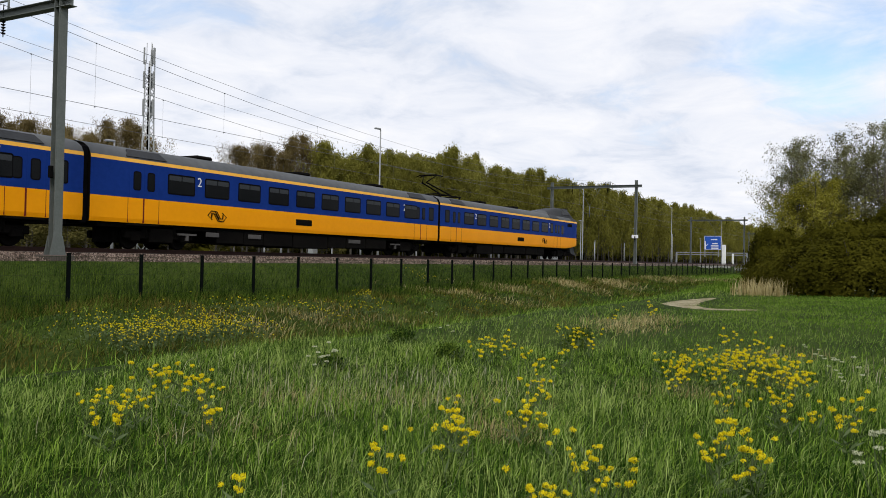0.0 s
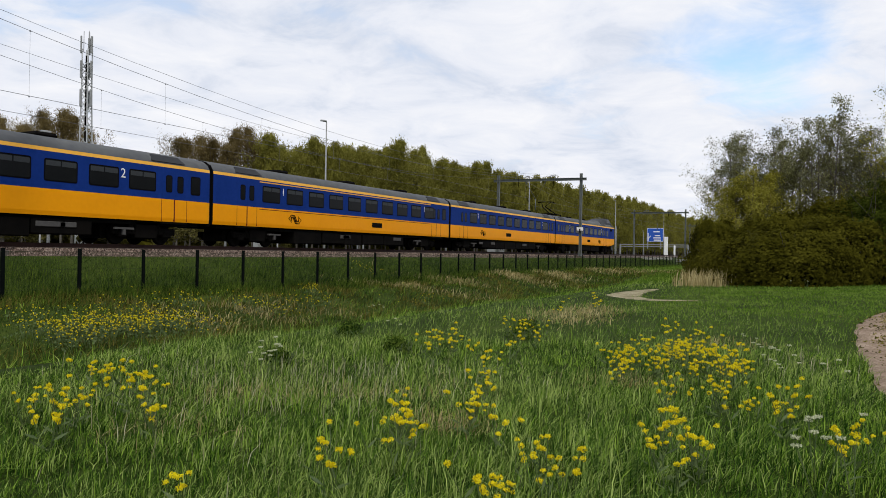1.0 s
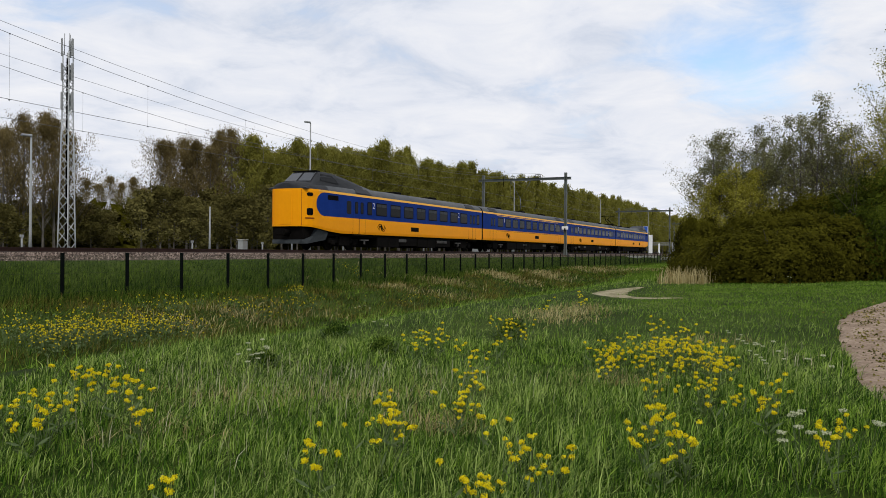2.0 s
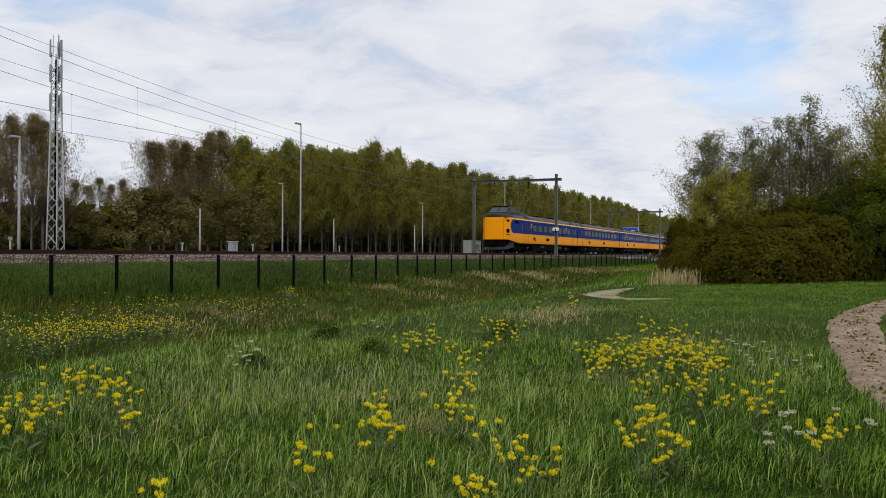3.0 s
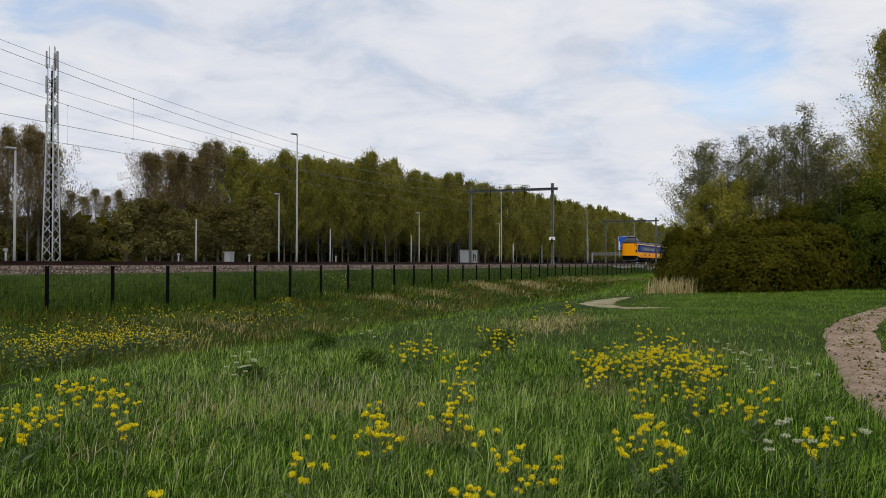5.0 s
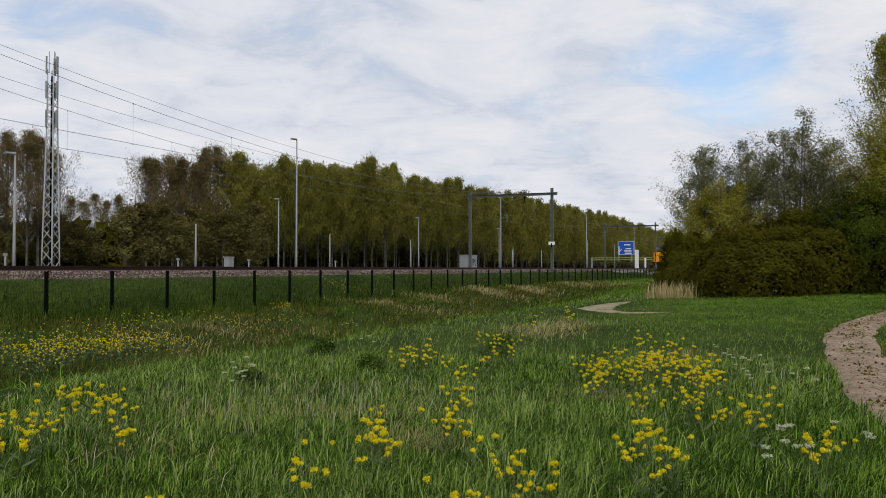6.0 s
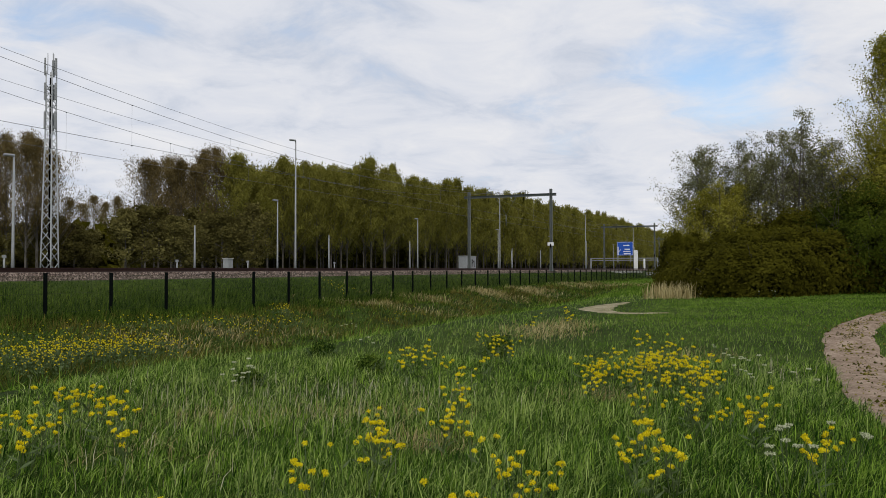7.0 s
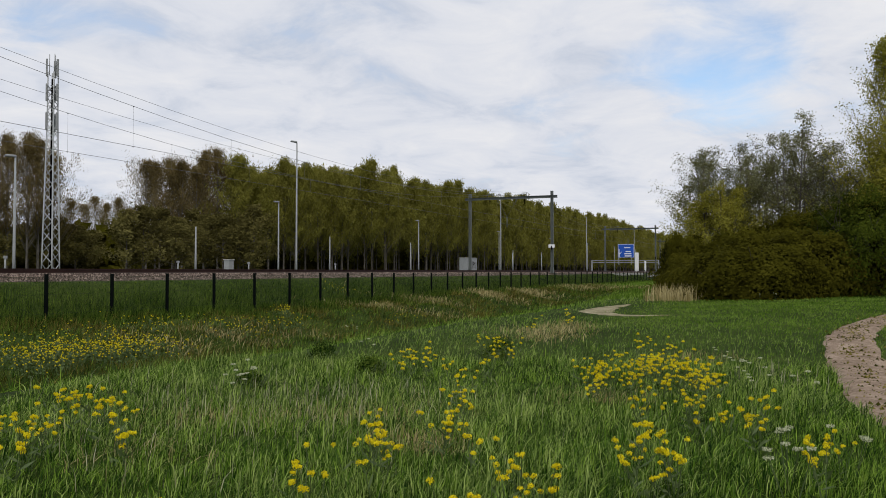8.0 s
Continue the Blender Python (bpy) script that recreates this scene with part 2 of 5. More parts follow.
def tube(bm, points, radii, sides=6, index=0):
    """A tapered tube along points."""
    rings = []
    n = len(points)
    for i, p in enumerate(points):
        p = Vector(p)
        d = Vector(points[min(i + 1, n - 1)]) - Vector(points[max(i - 1, 0)])
        d = d.normalized() if d.length > 1e-9 else Vector((0, 0, 1))
        a = d.orthogonal().normalized() if abs(d.z) < 0.99 else Vector((1, 0, 0))
        if abs(d.z) >= 0.99:
            a = (a - d * a.dot(d)).normalized()
        b = d.cross(a)
        r = radii[i] if isinstance(radii, (list, tuple)) else radii
        rings.append([bm.verts.new(p + (a * math.cos(2 * math.pi * k / sides) + b * math.sin(2 * math.pi * k / sides)) * r) for k in range(sides)])
    for r0, r1 in zip(rings, rings[1:]):
        for k in range(sides):
            f = bm.faces.new((r0[k], r0[(k + 1) % sides], r1[(k + 1) % sides], r1[k]))
            f.material_index, f.smooth = index, sides > 5
    for ring, flip in ((rings[0], True), (rings[-1], False)):
        f = bm.faces.new(ring[::-1] if flip else ring)
        f.material_index = index
    return bm


def raw_mesh(name, verts, faces_flat, size, materials, index=None):
    """A mesh of equal-sided faces from number arrays."""
    me = bpy.data.meshes.new(name)
    nf = len(faces_flat) // size
    me.vertices.add(len(verts))
    me.vertices.foreach_set("co", np.asarray(verts, np.float32).ravel())
    me.loops.add(len(faces_flat))
    me.loops.foreach_set("vertex_index", np.asarray(faces_flat, np.int32))
    me.polygons.add(nf)
    me.polygons.foreach_set("loop_start", np.arange(nf, dtype=np.int32) * size)
    me.polygons.foreach_set("loop_total", np.full(nf, size, np.int32))
    if index is not None:
        me.polygons.foreach_set("material_index", np.asarray(index, np.int32))
    for k in materials:
        me.materials.append(k)
    me.update(calc_edges=True)
    return me


def smooth(a, b, v):
    t = min(max((v - a) / (b - a), 0.0), 1.0)
    return t * t * (3 - 2 * t)


# ---- the lie of the land: meadow, shallow ditch, railway embankment along X ----
RAIL_Z, TRACK_Y, TRACK2_Y, FENCE_Y, MAST_Y = 1.68, 27.45, 31.5, 19.7, 24.3


def ground_z(x, y):
    n = noise.noise(Vector((x * 0.10, y * 0.10, 0.3))) * 0.10 + noise.noise(Vector((x * 0.45, y * 0.45, 5.0))) * 0.05
    fade = 1 - smooth(42, 62, x)
    near = smooth(9.0, 12.4, y)
    bank = smooth(13.6, 18.6, y)
    z = n - 0.80 * near * (1 - bank) * fade
    # hummocks of the rough far bank
    z += 0.20 * near * (1 - smooth(18.8, 20.4, y)) * noise.noise(Vector((x * 0.33, y * 0.5, 9.0)))
    z += 0.10 * near * (1 - smooth(18.8, 20.4, y)) * noise.noise(Vector((x * 1.1, y * 1.3, 4.0)))
    z += 0.30 * smooth(14.5, 17.5, y) * (1 - smooth(18.2, 19.6, y)) * smooth(38, 50, x) * (1 - smooth(62, 80, x))
    z += 0.45 * smooth(10, 60, x) * (1 - smooth(-4, 14, y))          # the meadow rises towards the thicket
    z += 0.15 * smooth(18.5, 20.5, y)
    z += 1.05 * smooth(20.4, 23.6, y)
    flat = smooth(22.5, 24.0, y)
    return z * (1 - flat) + 1.22 * flat


def build_ground():
    def steps(parts):
        out = []
        for a, b, d in parts:
            out += list(np.arange(a, b, d))
        return out + [parts[-1][1]]
    xs = steps([(-4000, -400, 600), (-400, -40, 40), (-40, 0, 4), (0, 60, 0.5), (60, 160, 2), (160, 400, 20), (400, 4000, 400)])
    ys = steps([(-4000, -400, 600), (-400, -40, 40), (-40, -8, 2), (-8, 26, 0.5), (26, 60, 4), (60, 400, 40), (400, 4000, 400)])
    verts = [(x, y, ground_z(x, y)) for x in xs for y in ys]
    ny = len(ys)
    faces = []
    for i in range(len(xs) - 1):
        for j in range(ny - 1):
            a = i * ny + j
            faces += [a, a + ny, a + ny + 1, a + 1]
    me = raw_mesh("ground", verts, faces, 4, [M_GROUND])
    me.polygons.foreach_set("use_smooth", np.ones(len(me.polygons), bool))
    tagged(new("ground", me), "green spring meadow ground rising to a railway embankment", "ground", kind="structure")


build_ground()


def strip(name, line, width, lift, material, label, category, wobble=0.12, taper=False):
    """A worn path that follows the ground along a line of (x, y) bends."""
    pts = []
    for (ax, ay), (bx, by) in zip(line, line[1:]):
        n = max(2, int(math.hypot(bx - ax, by - ay) / 0.5))
        pts += [(ax + (bx - ax) * k / n, ay + (by - ay) * k / n) for k in range(n)]
    pts.append(line[-1])
    for _ in range(6):
        pts = [pts[0]] + [((a[0] + 2 * b[0] + c[0]) / 4, (a[1] + 2 * b[1] + c[1]) / 4) for a, b, c in zip(pts, pts[1:], pts[2:])] + [pts[-1]]
    bm = bmesh.new()
    rows = []
    for i, p in enumerate(pts):
        q, r = pts[max(i - 1, 0)], pts[min(i + 1, len(pts) - 1)]
        d = Vector((r[0] - q[0], r[1] - q[1])).normalized()
        row = []
        for k in range(9):
            u = (k / 8 - 0.5) * width * (math.sin(math.pi * min(0.98, max(0.06, i / (len(pts) - 1)))) ** 0.6 if taper else 1.0)
            if k in (0, 8):
                u *= 1 + wobble * 2 * noise.noise(Vector((p[0] * 0.8, p[1] * 0.8, k)))
            x, y = p[0] - d.y * u, p[1] + d.x * u
            row.append(bm.verts.new((x, y, ground_z(x, y) + lift + 0.03 * noise.noise(Vector((x * 2.5, y * 2.5, 1))) - (0.05 if k in (0, 8) else 0))))
        rows.append(row)
    for a, b in zip(rows, rows[1:]):
        for k in range(8):
            f = bm.faces.new((a[k], b[k], b[k + 1], a[k + 1]))
            f.smooth = True
    tagged(part(name, bm, material), label, category, kind="structure")


strip("dirt_path", [(-30, -14), (-16, -8.5), (-6, -4.6), (2, -2.4), (7, -1.5), (12, -1.1), (17, -0.98), (21, -1.12), (25, -1.7), (31, -3.3), (38, -6.0), (48, -11.0)], 1.0, 0.05, M_PATH, "bare trodden earth path curving through the grass", "path")
SAND_LINE = [(29.0, 4.0), (28.7, 5.4), (29.6, 6.7), (31.5, 7.3), (34.0, 7.3), (37.0, 6.9)]
strip("sandy_track", SAND_LINE, 1.35, 0.02, M_SAND, "short bent pale sandy track in the meadow", "path", 0.7, True)


def build_clods():
    """Loose earth and litter on the bare path."""
    rng = np.random.default_rng(15)
    n = 2600
    x = 6 + 34 * rng.random(n) ** 1.4
    y = np.interp(x, [2, 7, 12, 17, 21, 25, 31, 38, 48], [-2.4, -1.5, -1.1, -0.98, -1.12, -1.7, -3.3, -6.0, -11.0]) + rng.normal(0, 0.24, n)
    z = np.array([ground_z(a, b) for a, b in zip(x, y)]) + 0.05
    r = 0.012 + 0.035 * rng.random(n) ** 3
    base = np.array([(1, 0, -0.2), (-0.5, 0.87, -0.2), (-0.5, -0.87, -0.2), (0.1, 0.1, 0.7)])
    v = base[None] * r[:, None, None] * rng.uniform(0.6, 1.5, (n, 4, 3)) + np.stack([x, y, z], -1)[:, None, :]
    f = (np.arange(n)[:, None] * 4 + np.array([0, 1, 3, 1, 2, 3, 2, 0, 3])[None]).ravel()
    tagged(new("earth_clods", raw_mesh("earth_clods", v.reshape(-1, 3), f, 3, [M_RUST])), "dark crumbs of earth and litter on the path", "soil", kind="stuff")


build_clods()


# ---- railway ----
def build_track(y0, name):
    tr = thing(name, "straight railway track with rusty rails on a stone ballast bed", "railway track", kind="structure")
    for dy in (-0.75, 0.75):
        bm = bmesh.new()
        box(bm, -400, y0 + dy - 0.035, RAIL_Z - 0.045, 1500, y0 + dy + 0.035, RAIL_Z)
        box(bm, -400, y0 + dy - 0.012, RAIL_Z - 0.14, 1500, y0 + dy + 0.012, RAIL_Z - 0.045)
        box(bm, -400, y0 + dy - 0.07, RAIL_Z - 0.165, 1500, y0 + dy + 0.07, RAIL_Z - 0.14)
        part("rail", bm, M_RAIL, tr, "rusty brown steel rail")
    bm = bmesh.new()
    box(bm, -0.12, -1.25, -0.2, 0.12, 1.25, 0, bevel=0.02)
    first = None
    for i in range(150):
        x = -20 + i * 0.6
        if first is None:
            first = part("sleeper", bm, M_SLEEPER, tr, m=pose(x, y0, RAIL_Z - 0.165))
        else:
            part("sleeper", first.data, None, tr, m=pose(x, y0, RAIL_Z - 0.165))


def build_ballast():
    bm = bmesh.new()
    prof = [(23.3, 1.05), (23.9, 1.24), (25.3, RAIL_Z - 0.22), (28.9, RAIL_Z - 0.24), (29.6, RAIL_Z - 0.30), (30.2, RAIL_Z - 0.24), (33.6, RAIL_Z - 0.22), (35.4, 1.0)]
    ends = [[bm.verts.new((x, y, z)) for y, z in prof] for x in (-400, 1500)]
    for k in range(len(prof) - 1):
        bm.faces.new((ends[0][k], ends[1][k], ends[1][k + 1], ends[0][k + 1]))
    tagged(part("ballast_bed", bm, M_BALLAST), "grey-brown crushed stone ballast bed under the rails", "ballast", kind="structure")
    # loose stones on the shoulder
    rng = np.random.default_rng(5)
    n = 26000
    x = 4 + rng.random(n) ** 1.5 * 90
    y = rng.uniform(23.4, 26.6, n)
    z = np.interp(y, [p[0] for p in prof], [p[1] for p in prof])
    r = rng.uniform(0.02, 0.05, n)
    base = np.array([(1, 0, -0.3), (-0.5, 0.87, -0.3), (-0.5, -0.87, -0.3), (0.1, 0.1, 0.9)])
    verts = (base[None] * r[:, None, None]) * rng.uniform(0.7, 1.3, (n, 4, 3))
    a = rng.uniform(0, 6.28, n)
    c, s = np.cos(a)[:, None], np.sin(a)[:, None]
    vx, vy = verts[..., 0] * c - verts[..., 1] * s, verts[..., 0] * s + verts[..., 1] * c
    verts = np.stack([vx + x[:, None], vy + y[:, None], verts[..., 2] + z[:, None] + 0.01], -1).reshape(-1, 3)
    tri = np.array([0, 1, 3, 1, 2, 3, 2, 0, 3])
    faces = (np.arange(n)[:, None] * 4 + tri[None]).ravel()
    tagged(new("loose_ballast", raw_mesh("loose_ballast", verts, faces, 3, [M_STONE])), "loose crushed stones on the ballast shoulder", "stones", kind="stuff")


build_track(TRACK_Y, "track_near")
build_track(TRACK2_Y, "track_far")
build_ballast()


# ---- overhead line ----
MAST_X = [-51.0, 17.3, 86.1, 157.8, 228.0, 298.0, 368.0]
BEAM_Z = 9.75
FAR_MAST_Y = 33.9


def h_section(bm, start, along, w, d, flange=0.02, web=0.02):
    """One rolled steel H-section from start along a vector: flanges w wide, d apart."""
    a = Vector(along).normalized()
    u = Vector((1, 0, 0))
    v = a.cross(u)
    half = [(-w / 2, -d / 2), (w / 2, -d / 2), (w / 2, -d / 2 + flange), (web / 2, -d / 2 + flange), (web / 2, d / 2 - flange), (w / 2, d / 2 - flange),
            (w / 2, d / 2), (-w / 2, d / 2), (-w / 2, d / 2 - flange), (-web / 2, d / 2 - flange), (-web / 2, -d / 2 + flange), (-w / 2, -d / 2 + flange)]
    ends = [[bm.verts.new(Vector(start) + Vector(along) * t + u * p + v * q) for p, q in half] for t in (0, 1)]
    for k in range(12):
        bm.faces.new((ends[0][k], ends[0][(k + 1) % 12], ends[1][(k + 1) % 12], ends[1][k]))
    bm.faces.new(ends[0][::-1])
    bm.faces.new(ends[1])
    bmesh.ops.recalc_face_normals(bm, faces=bm.faces)
    return bm


def build_portal():
    p = thing("overhead_line_portal", "grey galvanised steel overhead line portal spanning the tracks", "catenary portal", pose(MAST_X[0], 0, 0), "overhead line portals")
    for y, top in ((MAST_Y, BEAM_Z + 0.62), (FAR_MAST_Y, BEAM_Z + 0.62)):
        part("mast", h_section(bmesh.new(), (0, y, 1.15), (0, 0, top - 1.15), 0.32, 0.26), M_GALV, p)
        for side in (-1, 1):
            bm = bmesh.new()
            low = [bm.verts.new((x, y + side * 0.145 + t, z)) for t in (-0.012, 0.012) for x, z in ((-0.30, 1.42), (0.30, 1.42), (0.17, 2.05), (-0.17, 2.05))]
            for f in ((0, 1, 2, 3), (7, 6, 5, 4), (0, 4, 5, 1), (1, 5, 6, 2), (2, 6, 7, 3), (3, 7, 4, 0)):
                bm.faces.new([low[k] for k in f])
            bmesh.ops.recalc_face_normals(bm, faces=bm.faces)
            part("gusset", bm, M_GALV, p, "flared steel gusset plate at the mast foot")
        bm = bmesh.new()
        box(bm, -0.45, y - 0.45, 0.9, 0.45, y + 0.45, 1.42, bevel=0.04)
        part("foundation", bm, M_SLEEPER, p, "rough concrete foundation block")
    part("beam", h_section(bmesh.new(), (0, MAST_Y - 0.6, BEAM_Z), (0, FAR_MAST_Y - MAST_Y + 1.2, 0), 0.30, 0.28), M_GALV, p)
    for y in (TRACK_Y, TRACK2_Y):
        bm = bmesh.new()
        tube(bm, [(0, y - 0.28, BEAM_Z + 0.13), (0, y - 0.28, BEAM_Z + 0.5), (0, y + 0.28, BEAM_Z + 0.5), (0, y + 0.28, BEAM_Z + 0.13)], 0.045)
        part("wire_bracket", bm, M_GALV, p)
        bm = bmesh.new()
        for k in range(5):
            tube(bm, [(0, y, BEAM_Z - 0.2 - k * 0.1), (0, y, BEAM_Z - 0.25 - k * 0.1)], [0.09, 0.04], 8)
        tube(bm, [(0, y, BEAM_Z + 0.4), (0, y, BEAM_Z - 0.75)], 0.02)
        part("insulator", bm, M_DARK, p)
    mid = (TRACK_Y + TRACK2_Y) / 2
    bm = bmesh.new()
    tube(bm, [(0, mid - 1.2, BEAM_Z - 0.13), (0, mid, BEAM_Z - 2.1), (0, mid + 1.2, BEAM_Z - 0.13)], 0.04)
    tube(bm, [(0, mid, BEAM_Z - 2.1), (0, mid, BEAM_Z - 3.3)], 0.05)
    part("drop_bracket", bm, M_GALV, p)
    bm = bmesh.new()
    box(bm, -0.30, MAST_Y - 0.06, 3.95, -0.16, MAST_Y + 0.06, 4.35, bevel=0.02)
    part("tag_box", bm, M_DARK, p, "small dark box clamped to the mast")
    for i, x in enumerate(MAST_X[1:]):
        q = copy_thing(p, pose(x, 0, 0))
        if i == 1:
            bm = bmesh.new()
            box(bm, -0.22, MAST_Y - 0.35, 4.15, -0.18, MAST_Y + 0.35, 4.5, bevel=0.01)
            part("mast_plate", bm, M_WHITE, q, "small white plate")


build_portal()


def build_wires():
    for y, feeder_sag in ((TRACK_Y, 1.79), (TRACK2_Y, 1.42)):
        w = thing("overhead_wire", "thin dark catenary and contact wires over the track", "overhead wire", group="overhead wires")
        pts, upper = [], []
        for x0, x1 in zip(MAST_X, MAST_X[1:]):
            def hang(x, top, sag):
                u = (x - x0) / (x1 - x0)
                return (x, y, top - sag * 4 * u * (1 - u))
            for k in range(0 if not pts else 1, 17):
                x = x0 + (x1 - x0) * k / 16
                pts.append(hang(x, BEAM_Z + 0.38, 2.05))
                upper.append(Vector(hang(x, BEAM_Z + 0.62, feeder_sag)) + Vector((0, -0.15, 0)))
            x = x0 + 3.8
            while x < x1 - 2:
                p = hang(x, BEAM_Z + 0.38, 2.05)
                bm = bmesh.new()
                tube(bm, [p, (x, y, RAIL_Z + 5.52)], 0.005, 4)
                box(bm, x - 0.025, y - 0.015, p[2] - 0.03, x + 0.025, y + 0.015, p[2] + 0.02)
                box(bm, x - 0.025, y - 0.015, RAIL_Z + 5.505, x + 0.025, y + 0.015, RAIL_Z + 5.55)
                part("dropper", bm, M_WIRE, w)
                x += 7.0
        part("catenary_wire", tube(bmesh.new(), pts, 0.010, 5), M_WIRE, w)
        part("contact_wire", tube(bmesh.new(), [(x, y + (-0.2 if i % 2 else 0.2), RAIL_Z + 5.52) for i, x in enumerate(MAST_X)], 0.010, 5), M_WIRE, w)
        part("feeder_wire", tube(bmesh.new(), upper, 0.008, 5), M_WIRE, w)


build_wires()


# ---- the train: four carriages, local x from the tail (0) to the front (107.1), z from the rail top ----
HALF = 1.45
PROFILE = [(1.42, 1.02, 0), (1.45, 1.18, 0), (1.45, 2.00, 1), (1.45, 3.38, 2), (1.43, 3.52, 3), (1.30, 3.74, 3), (1.00, 3.93, 3), (0.55, 4.04, 3), (0.0, 4.07, 3)]


def ring(bm, x, scale_y=1.0, zs=None):
    pts = [(y * scale_y, z) for y, z, _ in PROFILE]
    full = [(-y, z) for y, z in pts] + [(y, z) for y, z in pts[-2::-1]]
    return [bm.verts.new((x, y, z)) for y, z in full]


def body_index(k, n):
    """Which paint a band of the side has: yellow, blue, stripe, roof."""
    tags = [0, 0, 1, 2, 3, 3, 3, 3]
    return tags[k] if k < 8 else tags[n - 2 - k]


def hull(x0, x1):
    bm = bmesh.new()
    xs = [x0, x0 + 0.12, x1 - 0.12, x1]
    rings = [ring(bm, x, 0.985 if i in (0, 3) else 1.0) for i, x in enumerate(xs)]
    n = len(rings[0])
    for a, b in zip(rings, rings[1:]):
        for k in range(n - 1):
            f = bm.faces.new((a[k], b[k], b[k + 1], a[k + 1]))
            f.material_index = body_index(k, n)
            f.smooth = 4 <= k <= n - 6
        f = bm.faces.new((a[n - 1], b[n - 1], b[0], a[0]))
        f.material_index = 4
    for r, flip in ((rings[0], False), (rings[-1], True)):
        f = bm.faces.new(r[::-1] if flip else r)
        f.material_index = 4
    return bm


BODY_MATS = [M_YELLOW, M_BLUE, M_STRIPE, M_ROOF, M_DARK, M_COCKPIT]


def panel(u0, u1, z0, z1, r=0.08, depth=0.012, index=0, bm=None):
    """A round-cornered plate on a car side, centred on y = 0, facing -y."""
    bm = bm or bmesh.new()
    out = []
    for cx, cz, a0 in ((u1 - r, z1 - r, 0), (u0 + r, z1 - r, 90), (u0 + r, z0 + r, 180), (u1 - r, z0 + r, 270)):
        for k in range(4):
            a = radians(a0 + 30 * k)
            out.append((cx + r * math.cos(a), cz + r * math.sin(a)))
    front = [bm.verts.new((x, -depth, z)) for x, z in out]
    back = [bm.verts.new((x, 0.02, z)) for x, z in out]
    f = bm.faces.new(front)
    f.material_index = index
    for k in range(len(out)):
        f = bm.faces.new((front[k], back[k], back[(k + 1) % 16], front[(k + 1) % 16]))
        f.material_index = index
    bmesh.ops.recalc_face_normals(bm, faces=bm.faces)
    return bm


SHARED = {}


def side_part(key, name, make, materials, parent, x, side, label=""):
    """Put a shared plate on one side of a carriage."""
    m = pose(x, -HALF, 0) if side < 0 else pose(x, HALF, 0, 0, 0, 180)
    if key in SHARED:
        return part(name, SHARED[key], None, parent, label, m)
    ob = part(name, make(), materials, parent, label, m)
    SHARED[key] = ob.data
    return ob


def window_mesh(w):
    def make():
        bm = panel(-w / 2, w / 2, 2.28, 3.12, 0.09, 0.008, 0)
        panel(-w / 2 + 0.05, w / 2 - 0.05, 2.33, 3.07, 0.06, 0.012, 1, bm)
        if w > 1.0:
            panel(-w / 2 + 0.07, -0.03, 2.86, 3.05, 0.03, 0.016, 2, bm)
            panel(0.03, w / 2 - 0.07, 2.86, 3.05, 0.03, 0.016, 2, bm)
        return bm
    return make


def text_mesh(body, size):
    cu = bpy.data.curves.new("sign_text", "FONT")
    cu.body, cu.size, cu.extrude, cu.align_x = body, size, 0.002, "CENTER"
    ob = bpy.data.objects.new("sign_text", cu)
    me = bpy.data.meshes.new_from_object(ob)
    bpy.data.objects.remove(ob)
    return me


def door(car, x, side):
    def leafs():
        bm = bmesh.new()
        for s in (-1, 1):
            panel(s * 0.36 - 0.35, s * 0.36 + 0.35, 2.02, 3.30, 0.04, 0.004, 0, bm)
        return bm

    def glass():
        bm = bmesh.new()
        for s in (-1, 1):
            panel(s * 0.34 - 0.19, s * 0.34 + 0.19, 2.30, 3.05, 0.10, 0.010, 0, bm)
            panel(s * 0.34 - 0.15, s * 0.34 + 0.15, 2.34, 3.01, 0.08, 0.014, 1, bm)
        return bm

    def gap(w):
        return lambda: panel(-w, w, 1.04, 2.0, 0.01, 0.004)
    side_part("door", "door", leafs, M_BLUE, car, x, side, "blue double door leaves")
    side_part("door_glass", "door_window", glass, [M_SEAL, M_GLASS], car, x, side)
    side_part("door_lower", "door_seam", gap(0.035), M_RED, car, x, side, "dark door seam")
    for u in (-0.76, 0.76):
        side_part("door_gap", "panel_gap", gap(0.011), M_RED, car, x + u, side)
    side_part("door_step", "door_step", lambda: box(bmesh.new(), -0.75, -0.06, 0.93, 0.75, 0.4, 1.0), M_DARK, car, x, side)


def logo():
    bm = bmesh.new()
    for s in (1, -1):
        for pts in ([(-0.30, 1.36), (-0.56, 1.54), (-0.36, 1.74), (-0.14, 1.74), (0.10, 1.42), (0.30, 1.42), (0.34, 1.60)],
                    [(-0.36, 1.46), (-0.34, 1.63), (-0.20, 1.63), (0.04, 1.31), (0.30, 1.31)]):
            tube(bm, [(s * x, -0.004, 1.52 + s * (z - 1.52)) for x, z in pts], 0.026, 4)
    return bm


